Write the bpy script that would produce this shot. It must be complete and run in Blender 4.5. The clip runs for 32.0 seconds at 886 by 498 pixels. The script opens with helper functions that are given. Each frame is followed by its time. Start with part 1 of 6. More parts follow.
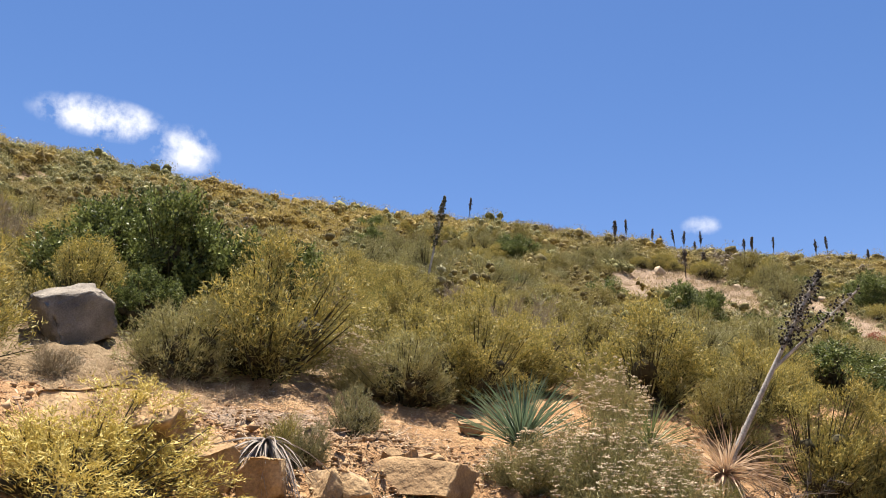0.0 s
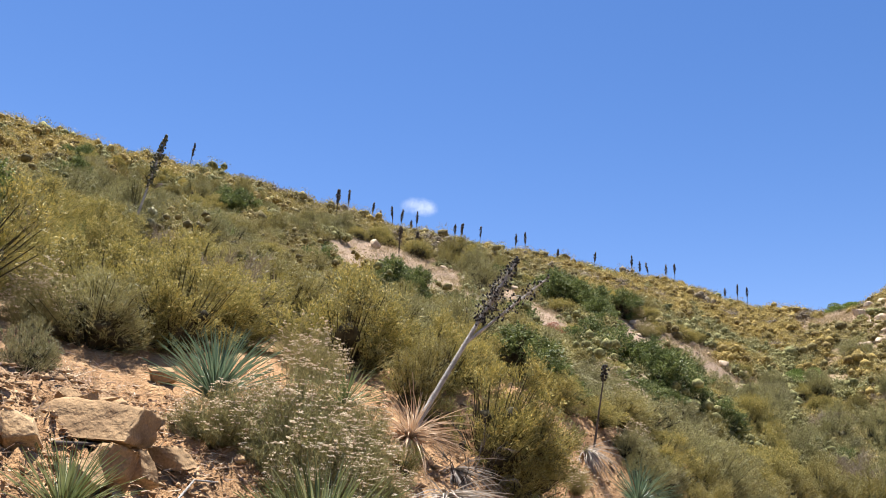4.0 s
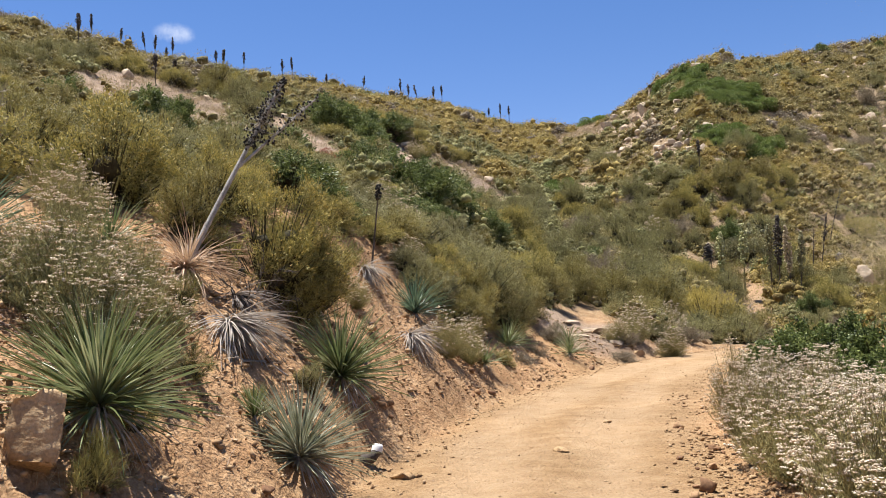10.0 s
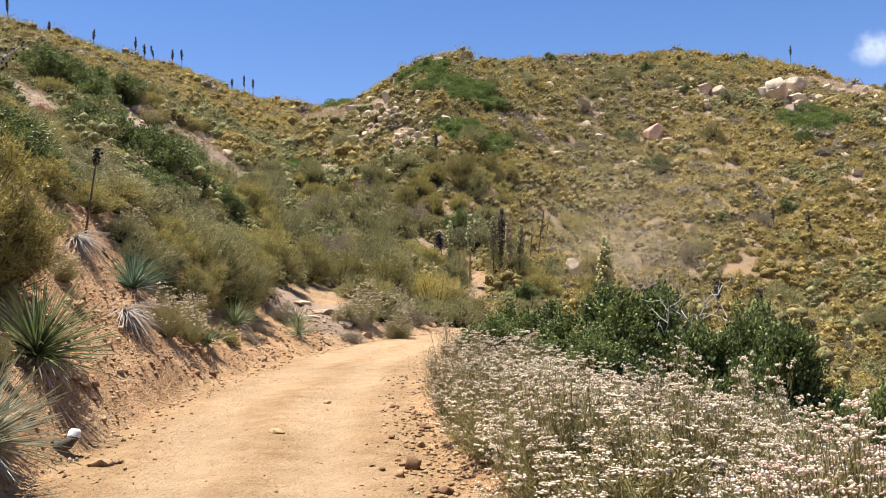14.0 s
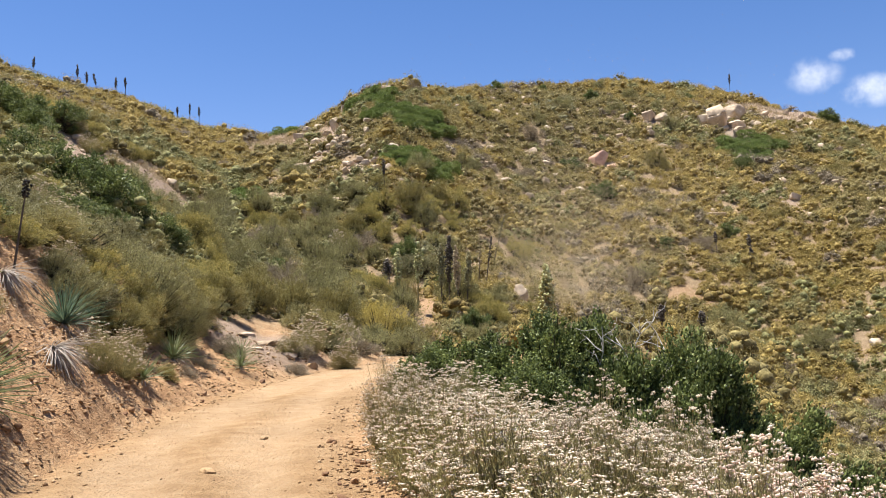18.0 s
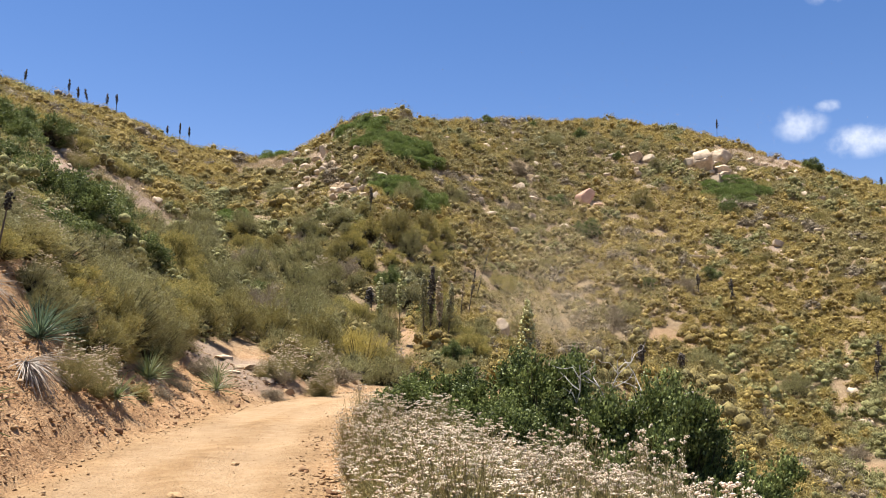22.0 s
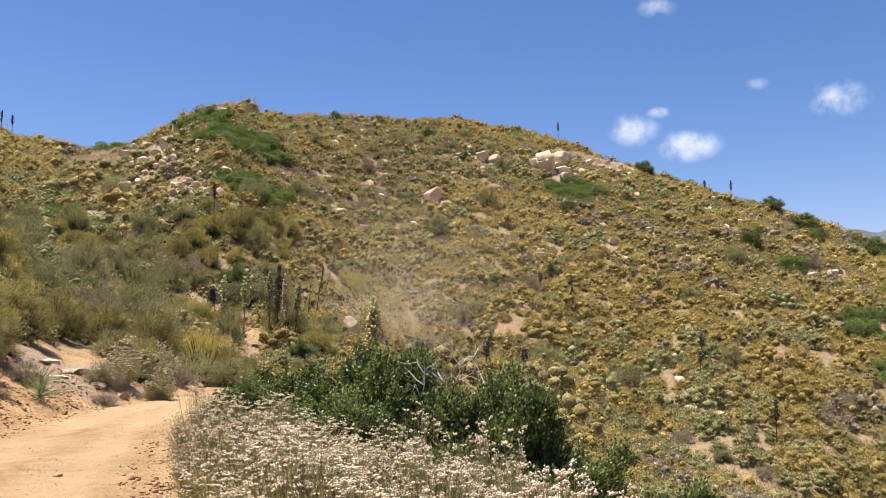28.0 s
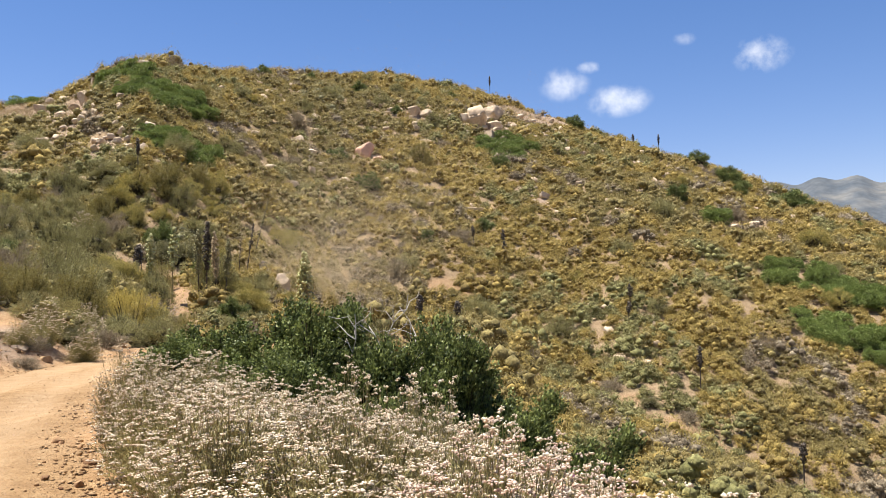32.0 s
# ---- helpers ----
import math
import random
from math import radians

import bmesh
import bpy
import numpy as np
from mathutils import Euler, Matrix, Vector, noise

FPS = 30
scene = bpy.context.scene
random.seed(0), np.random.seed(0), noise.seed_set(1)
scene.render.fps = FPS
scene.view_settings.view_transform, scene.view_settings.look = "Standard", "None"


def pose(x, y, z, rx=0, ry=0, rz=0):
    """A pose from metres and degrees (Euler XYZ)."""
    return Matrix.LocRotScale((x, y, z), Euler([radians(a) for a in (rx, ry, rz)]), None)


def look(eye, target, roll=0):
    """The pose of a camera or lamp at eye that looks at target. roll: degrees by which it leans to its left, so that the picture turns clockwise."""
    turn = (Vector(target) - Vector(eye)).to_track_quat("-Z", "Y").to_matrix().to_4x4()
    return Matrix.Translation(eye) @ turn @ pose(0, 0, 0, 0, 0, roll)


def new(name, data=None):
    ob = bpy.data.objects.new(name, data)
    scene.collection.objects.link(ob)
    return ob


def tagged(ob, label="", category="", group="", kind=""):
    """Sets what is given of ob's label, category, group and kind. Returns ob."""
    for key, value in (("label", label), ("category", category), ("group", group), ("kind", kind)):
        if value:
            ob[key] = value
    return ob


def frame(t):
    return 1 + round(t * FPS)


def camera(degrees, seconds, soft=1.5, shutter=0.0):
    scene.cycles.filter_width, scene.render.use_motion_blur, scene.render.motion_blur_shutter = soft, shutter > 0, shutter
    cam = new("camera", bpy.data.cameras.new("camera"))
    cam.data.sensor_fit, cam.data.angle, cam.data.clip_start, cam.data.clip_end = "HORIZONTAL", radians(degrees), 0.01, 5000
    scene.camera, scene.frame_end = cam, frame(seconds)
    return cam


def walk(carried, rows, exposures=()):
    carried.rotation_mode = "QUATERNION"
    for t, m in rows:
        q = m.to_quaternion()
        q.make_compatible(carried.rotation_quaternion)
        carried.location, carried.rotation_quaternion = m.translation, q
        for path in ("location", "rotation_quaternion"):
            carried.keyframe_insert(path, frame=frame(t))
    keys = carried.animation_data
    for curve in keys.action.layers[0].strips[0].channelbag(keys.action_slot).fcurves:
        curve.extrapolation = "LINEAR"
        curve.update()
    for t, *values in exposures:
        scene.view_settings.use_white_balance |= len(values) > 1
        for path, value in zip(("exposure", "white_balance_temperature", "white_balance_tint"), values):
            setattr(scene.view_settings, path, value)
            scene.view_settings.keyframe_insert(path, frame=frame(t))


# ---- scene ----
# ---- camera: a person turns on the spot at the edge of the dirt road ----
cam = camera(55.98, 32.0, soft=0.95)
# seconds, place (m), yaw to the left of +y, pitch up, lean (degrees)
PATH = [
    (0.0, -0.036, -0.151, 1.697, 48.160, 17.742, 1.523),
    (0.5, -0.010, -0.091, 1.681, 42.177, 16.932, 1.683),
    (1.0, -0.008, -0.034, 1.677, 38.110, 16.479, 1.476),
    (1.5, -0.010, -0.029, 1.676, 36.476, 16.068, 0.910),
    (2.0, -0.018, -0.009, 1.686, 35.056, 16.065, 0.760),
    (2.5, 0.003, -0.041, 1.678, 31.959, 16.065, 1.508),
    (4.5, -0.142, -0.092, 1.640, 27.268, 16.149, 2.840),
    (5.0, -0.167, -0.127, 1.640, 24.965, 14.019, 1.146),
    (5.5, -0.156, -0.083, 1.618, 19.331, 10.845, 1.225),
    (6.0, -0.170, -0.038, 1.588, 13.176, 7.908, 2.598),
    (6.5, -0.155, -0.028, 1.553, 7.537, 5.310, 3.622),
    (7.0, -0.142, -0.017, 1.548, 5.362, 2.632, 3.149),
    (7.5, -0.140, -0.013, 1.539, 5.833, 0.942, 1.918),
    (8.0, -0.140, -0.024, 1.542, 6.980, 1.395, 0.803),
    (8.5, -0.154, -0.032, 1.547, 8.594, 2.383, -0.608),
    (9.0, -0.161, -0.037, 1.552, 10.706, 3.530, -1.916),
    (9.5, -0.131, -0.045, 1.556, 11.717, 4.204, -2.409),
    (10.0, -0.103, -0.043, 1.557, 12.392, 4.432, -2.822),
    (10.5, -0.112, -0.038, 1.565, 15.033, 5.295, -3.218),
    (11.0, -0.119, -0.046, 1.572, 17.158, 6.122, -3.582),
    (11.5, -0.099, -0.045, 1.566, 15.094, 5.643, -3.457),
    (12.0, -0.059, -0.049, 1.555, 9.783, 4.223, -2.255),
    (12.5, -0.034, -0.018, 1.561, 4.594, 3.402, -1.257),
    (13.0, -0.003, 0.000, 1.548, 0.000, 3.000, -1.008),
    (13.5, 0.015, 0.033, 1.553, -3.378, 2.554, -0.926),
    (14.0, 0.038, 0.022, 1.558, -5.348, 2.513, -0.923),
    (14.5, 0.067, 0.042, 1.551, -7.049, 2.387, -0.920),
    (15.0, 0.100, 0.046, 1.548, -8.879, 2.326, -0.865),
    (15.5, 0.120, 0.075, 1.545, -10.635, 2.283, -0.815),
    (17.5, 0.258, 0.024, 1.610, -9.511, 3.258, -1.575),
    (18.0, 0.230, 0.039, 1.613, -8.719, 4.247, -1.822),
    (18.5, 0.237, 0.078, 1.610, -9.119, 4.897, -0.670),
    (19.0, 0.271, 0.051, 1.618, -9.686, 5.345, 0.058),
    (19.5, 0.272, 0.046, 1.615, -9.949, 6.003, -0.067),
    (20.0, 0.271, 0.042, 1.616, -10.032, 6.265, 0.036),
    (20.5, 0.264, 0.035, 1.621, -9.491, 6.375, 0.222),
    (21.0, 0.265, 0.019, 1.620, -9.245, 6.396, 0.430),
    (21.5, 0.258, 0.007, 1.625, -9.459, 6.258, 0.686),
    (22.0, 0.259, 0.033, 1.625, -9.791, 6.354, 0.634),
    (22.5, 0.266, 0.026, 1.627, -10.156, 6.969, 0.777),
    (23.0, 0.272, 0.018, 1.632, -11.344, 7.346, 1.316),
    (23.5, 0.284, 0.051, 1.630, -13.624, 7.071, 1.792),
    (24.0, 0.309, 0.099, 1.620, -16.297, 6.427, 1.967),
    (24.5, 0.316, 0.094, 1.618, -18.071, 6.291, 1.876),
    (25.0, 0.314, 0.105, 1.614, -18.692, 6.655, 1.723),
    (25.5, 0.324, 0.103, 1.612, -19.020, 7.033, 1.670),
    (27.5, 0.342, 0.129, 1.608, -19.370, 6.594, 0.059),
    (28.0, 0.345, 0.135, 1.603, -20.179, 6.223, -0.479),
    (28.5, 0.359, 0.167, 1.596, -21.477, 5.302, -0.633),
    (29.0, 0.378, 0.185, 1.589, -22.409, 4.390, -0.453),
    (29.5, 0.389, 0.193, 1.586, -23.277, 3.500, -0.304),
    (30.0, 0.394, 0.193, 1.584, -24.017, 3.065, -0.497),
    (30.5, 0.404, 0.199, 1.581, -24.743, 2.962, -0.880),
    (31.0, 0.405, 0.199, 1.580, -25.126, 2.992, -1.081),
    (31.5, 0.406, 0.201, 1.579, -24.960, 3.040, -1.335),
    (32.0, 0.406, 0.201, 1.577, -24.719, 3.112, -1.529),
]


def held(x, y, z, yaw, pitch, lean):
    """The pose of a hand-held camera from its place and its three turns."""
    a, p = radians(yaw), radians(pitch)
    ahead = Vector((-math.sin(a) * math.cos(p), math.cos(a) * math.cos(p), math.sin(p)))
    return look((x, y, z), Vector((x, y, z)) + ahead, lean)


EXPOSURES = ((0.0, 1.33, 6850, 10), (2.0, 1.41, 6480, 10), (5.0, 1.37, 6300, 10), (7.0, 1.24, 6240, 10), (8.0, 1.08, 6240, 10), (9.0, 1.1, 6240, 10), (10.0, 1.13, 6240, 10), (11.0, 1.27, 6240, 10),
             (13.0, 1.25, 6240, 10), (15.0, 1.22, 6260, 10), (18.0, 1.2, 6260, 10), (20.0, 1.18, 6330, 10), (32.0, 1.19, 6500, 10))
walk(cam, [(row[0], held(*row[1:])) for row in PATH], EXPOSURES)

# ---- sky, sun ----
SUN_AZ, SUN_EL = -52.0, 75.0  # degrees: to the left of +y, above the horizon


def direction(az, el):
    """Unit vector to an azimuth (degrees to the right of +y) and an elevation."""
    a, e = radians(az), radians(el)
    return Vector((math.sin(a) * math.cos(e), math.cos(a) * math.cos(e), math.sin(e)))


world = bpy.data.worlds.new("sky")
scene.world = world
world.use_nodes = True
wn, wl = world.node_tree.nodes, world.node_tree.links
wn.clear()
sky = wn.new("ShaderNodeTexSky")
sky.sky_type = "NISHITA"
sky.sun_disc = False
sky.sun_elevation, sky.sun_rotation = radians(SUN_EL), radians(SUN_AZ)
sky.altitude, sky.air_density, sky.dust_density, sky.ozone_density = 900, 1.0, 0.3, 2.5
background = wn.new("ShaderNodeBackground")
background.inputs["Strength"].default_value = 0.0625
world_out = wn.new("ShaderNodeOutputWorld")
wl.new(background.outputs[0], world_out.inputs[0])

# small fair-weather clouds low in the sky: azimuth, elevation, half-width, half-height (degrees), density
CLOUDS = [
    (-72.6, 24.0, 4.6, 1.5, 1.0), (-66.9, 22.8, 2.4, 1.9, 0.8), (-30.0, 18.9, 1.5, 0.8, 0.55),
    (33.4, 13.9, 1.9, 1.3, 0.5), (36.9, 12.6, 2.5, 1.2, 0.6), (46.2, 14.7, 2.0, 1.3, 0.55),
    (35.0, 14.9, 1.0, 0.5, 0.6), (41.5, 16.2, 0.9, 0.5, 0.3), (35.3, 21.6, 1.4, 0.8, 0.4),
]
coord = wn.new("ShaderNodeTexCoord")
puff = wn.new("ShaderNodeTexNoise")
puff.inputs["Scale"].default_value, puff.inputs["Detail"].default_value = 34.0, 8.0
puff.inputs["Roughness"].default_value = 0.6
wl.new(coord.outputs["Generated"], puff.inputs["Vector"])


def wmath(op, a, b=None, clamp=False):
    n = wn.new("ShaderNodeMath")
    n.operation, n.use_clamp = op, clamp
    for socket, v in zip(n.inputs, (a, b)):
        if v is None:
            continue
        if isinstance(v, (int, float)):
            socket.default_value = v
        else:
            wl.new(v, socket)
    return n.outputs[0]


cover = None
for az, el, hw, hh, dense in CLOUDS:
    centre = direction(az, el)
    right = direction(az + 90, 0)
    up = right.cross(centre)
    spots = []
    for axis, half in ((right, hw), (up, hh)):
        dot = wn.new("ShaderNodeVectorMath")
        dot.operation = "DOT_PRODUCT"
        dot.inputs[1].default_value = axis / math.sin(radians(half))
        wl.new(coord.outputs["Generated"], dot.inputs[0])
        spots.append(dot.outputs["Value"])
    # only the side of the sky that the cloud is on
    ahead = wn.new("ShaderNodeVectorMath")
    ahead.operation = "DOT_PRODUCT"
    ahead.inputs[1].default_value = centre
    wl.new(coord.outputs["Generated"], ahead.inputs[0])
    side = wmath("GREATER_THAN", ahead.outputs["Value"], 0.8)
    r2 = wmath("ADD", wmath("MULTIPLY", spots[0], spots[0]), wmath("MULTIPLY", spots[1], spots[1]))
    edge = wmath("SUBTRACT", 1.0, r2)
    body = wmath("ADD", wmath("MULTIPLY", edge, 0.75), wmath("MULTIPLY", wmath("SUBTRACT", puff.outputs["Fac"], 0.5), 3.2))
    body = wmath("MULTIPLY", wmath("MULTIPLY", body, dense, True), side)
    fade = wmath("MULTIPLY", wmath("MULTIPLY", edge, 1.1, True), body)
    cover = fade if cover is None else wmath("MAXIMUM", cover, fade)
cloud_mix = wn.new("ShaderNodeMix")
cloud_mix.data_type = "RGBA"
wl.new(cover, cloud_mix.inputs[0])
vivid = wn.new("ShaderNodeHueSaturation")
vivid.inputs["Saturation"].default_value = 1.26
wl.new(sky.outputs[0], vivid.inputs["Color"])
tint = wn.new("ShaderNodeMix")
tint.data_type, tint.blend_type = "RGBA", "MULTIPLY"
tint.inputs[0].default_value = 1.0
tint.inputs[7].default_value = (1.3, 0.99, 1.03, 1)
wl.new(vivid.outputs[0], tint.inputs[6])
wl.new(tint.outputs[2], cloud_mix.inputs[6])
cloud_mix.inputs[7].default_value = (8.6, 8.7, 9.0, 1)
wl.new(cloud_mix.outputs[2], background.inputs["Color"])

sun = new("sun", bpy.data.lights.new("sun", "SUN"))
sun.data.energy, sun.data.angle, sun.data.color = 5.0, radians(0.53), (1.0, 0.95, 0.87)
sun.matrix_world = look(direction(SUN_AZ, SUN_EL) * 50, (0, 0, 0))

# ---- the lie of the land, as numbers ----
# azimuth by azimuth (degrees to the right of +y): the skyline's elevation and distance, a knee on the slope
# (distance, height) and the near ground (distance, height at that distance, height at the camera's feet)
AZ = (-180, -110, -78, -60, -43, -31, -20, -12, -5.5, 0, 5, 10, 18, 26, 33, 40, 47, 54, 70, 110)
SKY_EL = (6, 18, 21.2, 20.1, 18.9, 17.0, 15.2, 13.8, 11.8, 12.6, 15.0, 14.9, 14.9, 13.9, 11.5, 8.6, 5.7, 2.9, -1, -4)
SKY_R = (80, 60, 62, 66, 70, 76, 84, 92, 100, 94, 84, 94, 110, 112, 108, 100, 95, 92, 90, 80)
KNEE_R = (40, 40, 40, 40, 40, 40, 40, 40, 42, 42, 43, 47, 51, 53, 44, 38, 36, 35, 40, 50)
KNEE_Z = (3, 12, 14, 13.5, 12.5, 11, 9.4, 7, 4.6, 3.0, 2.2, 3.1, 1.27, 0.8, -3.43, -4.9, -7, -9, -12, -14)
NEAR_R = (10, 9, 9, 9, 9, 9.5, 12, 18, 24, 30, 31, 31, 30, 25, 15, 15, 15, 15, 15, 15)
NEAR_Z = (1.5, 2.6, 2.8, 2.6, 2.3, 2.3, 2.3, 1.7, 0.9, 1.1, 0.3, 0.0, -0.9, -1.6, -2.6, -3.8, -4.6, -5.2, -5.5, -5)
FEET_Z = (0.8, 1.4, 1.2, 0.9, 1.0, 1.6, 2.1, 1.6, 0.6, 0.2, 0, 0, 0, 0, 0, 0, 0, 0, 0, 0)
# the road's middle line, from behind the camera, round the head of the valley, to the far bend
ROAD = ((-1.4, -60), (-0.9, -20), (-0.62, 0), (-0.75, 3.6), (-0.98, 7), (-1.0, 11), (-0.45, 16), (0.7, 21), (3.0, 25.6), (7, 29), (13, 32.5), (18.5, 37.8))
ROAD_HALF = 1.7


def along(az, values):
    """A smooth curve through one value per azimuth, all round."""
    a = np.asarray(AZ + (180,), float)
    v = np.asarray(values + (values[0],), float)
    az = (np.asarray(az, float) + 180) % 360 - 180
    k = np.clip(np.searchsorted(a, az, "right") - 1, 0, len(a) - 2)
    slope = np.gradient(v, a)
    h = a[k + 1] - a[k]
    s = (az - a[k]) / h
    return ((1 + 2 * s) * (1 - s) ** 2 * v[k] + s * (1 - s) ** 2 * h * slope[k]
            + s * s * (3 - 2 * s) * v[k + 1] + s * s * (s - 1) * h * slope[k + 1])


def smooth(x, lo, hi):
    s = np.clip((np.asarray(x, float) - lo) / (hi - lo), 0, 1)
    return s * s * (3 - 2 * s)


def curve_of(points, step=0.5):
    """A rounded line through the points, as an array of many."""
    p = np.asarray(points, float)
    d = np.r_[0, np.cumsum(np.linalg.norm(np.diff(p, axis=0), axis=1))]
    m = np.gradient(p, d, axis=0)
    u = np.arange(0, d[-1], step)
    k = np.clip(np.searchsorted(d, u, "right") - 1, 0, len(d) - 2)
    h = (d[k + 1] - d[k])[:, None]
    s = ((u - d[k])[:, None]) / h
    return ((1 + 2 * s) * (1 - s) ** 2 * p[k] + s * (1 - s) ** 2 * h * m[k] + s * s * (3 - 2 * s) * p[k + 1] + s * s * (s - 1) * h * m[k + 1])


ROAD_LINE = curve_of(ROAD)


def to_line(x, y, line):
    """Distance to a line and the side: + to its right."""
    x, y = np.ravel(x), np.ravel(y)
    best, side = np.full(x.shape, 1e9), np.zeros(x.shape)
    tang = np.gradient(line, axis=0)
    for (px, py), (tx, ty) in zip(line, tang):
        d = np.hypot(x - px, y - py)
        near = d < best
        best = np.where(near, d, best)
        side = np.where(near, np.sign((x - px) * ty - (y - py) * tx), side)
    return best, side


def waves(x, y, size, seed, octaves=3):
    """Value noise on a lattice in a few octaves, about -1 to 1."""
    table = np.random.default_rng(seed).uniform(-1, 1, (64, 64))
    z, amp, total = 0, 1.0, 0.0
    for o in range(octaves):
        u, v = x / size * 2 ** o + 17.3 * o, y / size * 2 ** o + 9.1 * o
        c, s = 0.8, 0.6
        u, v = u * c - v * s, u * s + v * c
        i, j = np.floor(u).astype(int), np.floor(v).astype(int)
        fu, fv = u - i, v - j
        fu, fv = fu * fu * (3 - 2 * fu), fv * fv * (3 - 2 * fv)
        i0, j0, i1, j1 = i % 64, j % 64, (i + 1) % 64, (j + 1) % 64
        z = z + amp * ((table[i0, j0] * (1 - fu) + table[i1, j0] * fu) * (1 - fv) + (table[i0, j1] * (1 - fu) + table[i1, j1] * fu) * fv)
        total, amp = total + amp * 0.62, amp * 0.5
    return z / total


def relief(x, y, r, edge, side):
    """Clods, ruts and crumbling of the cut bank, and the slopes' small swells."""
    off_road = smooth(edge, -0.1, 0.5)
    near = 1 - smooth(r, 20, 45)
    z = near * off_road * (0.10 * waves(x, y, 1.1, 11, 4) + 0.08 * np.abs(waves(x, y, 0.45, 12, 3)) + 0.03 * waves(x, y, 0.2, 16, 2))
    z = z + near * (1 - off_road) * (0.014 * waves(x, y, 0.9, 13, 4) + 0.003 * waves(x, y, 0.17, 14, 3))
    # steps and ledges where the cut bank breaks away
    ledge = waves(x, y, 0.9, 15, 4) * 3
    z = z + near * smooth(edge, 0.1, 0.8) * (side < 0) * (1 - smooth(edge, 4, 6)) * 0.09 * (ledge - np.floor(ledge))
    return z + smooth(r, 20, 45) * (1 - smooth(r, 120, 150)) * off_road * 0.22 * waves(x, y, 2.5, 17, 3)


def land(x, y):
    """Height of the ground and how far each place lies from the road's edge (negative: on the road; + right, - left in side)."""
    x, y = np.asarray(x, float), np.asarray(y, float)
    shape = x.shape
    x, y = x.ravel(), y.ravel()
    r, az = np.hypot(x, y), np.degrees(np.arctan2(x, y))
    sr, kr, nr = along(az, SKY_R), along(az, KNEE_R), along(az, NEAR_R)
    sz = 1.6 + sr * np.tan(np.radians(along(az, SKY_EL)))
    kz, nz, fz = along(az, KNEE_Z), along(az, NEAR_Z), along(az, FEET_Z)
    s = np.clip(r / nr, 0, 1)
    z = fz + (nz - fz) * s
    s = np.clip((r - nr) / (kr - nr), 0, 1)
    z = np.where(r > nr, nz + (kz - nz) * s, z)
    s = np.clip((r - kr) / (sr - kr), 0, 1)
    z = np.where(r > kr, kz + (sz - kz) * (0.82 * s + 0.62 * s * s - 0.44 * s ** 3), z)
    over = r - sr
    z = np.where(over > 0, sz - 14 * (1 - np.exp(-np.maximum(over, 0) / 40.0)) - 0.05 * np.maximum(over - 40, 0).clip(0, 600), z)
    far = smooth(r, 10, 40)
    z = z + far * (0.35 * waves(x, y, 14, 3) + 0.18 * waves(x, y, 5, 4))
    d, side = to_line(x, y, ROAD_LINE)
    edge = d - ROAD_HALF
    left = 1 - (1 - np.clip(edge / (2.9 + 9 * smooth(y, 28, 44)), 0, 1)) ** 1.6
    right = smooth(edge, 0.5, 3.4)
    w = np.where(side < 0, left, right)
    roadz = 0.0 + 0.05 * np.cos(np.clip(d / ROAD_HALF, 0, 1) * 9.0) * 0.4 + 0.22 * smooth(edge, 0.1, 0.8) * (side > 0) * (1 - smooth(edge, 1.5, 4))
    roadz = roadz + smooth(y, 40, 66) * 0.8 - 0.9 * smooth(y, 29, 34) * (1 - smooth(y, 38, 62))
    z = roadz * (1 - w) + z * w
    z = z + relief(x, y, r, edge, side)
    return z.reshape(shape), edge.reshape(shape), side.reshape(shape)


def height(x, y):
    return float(land(np.array([x]), np.array([y]))[0][0])


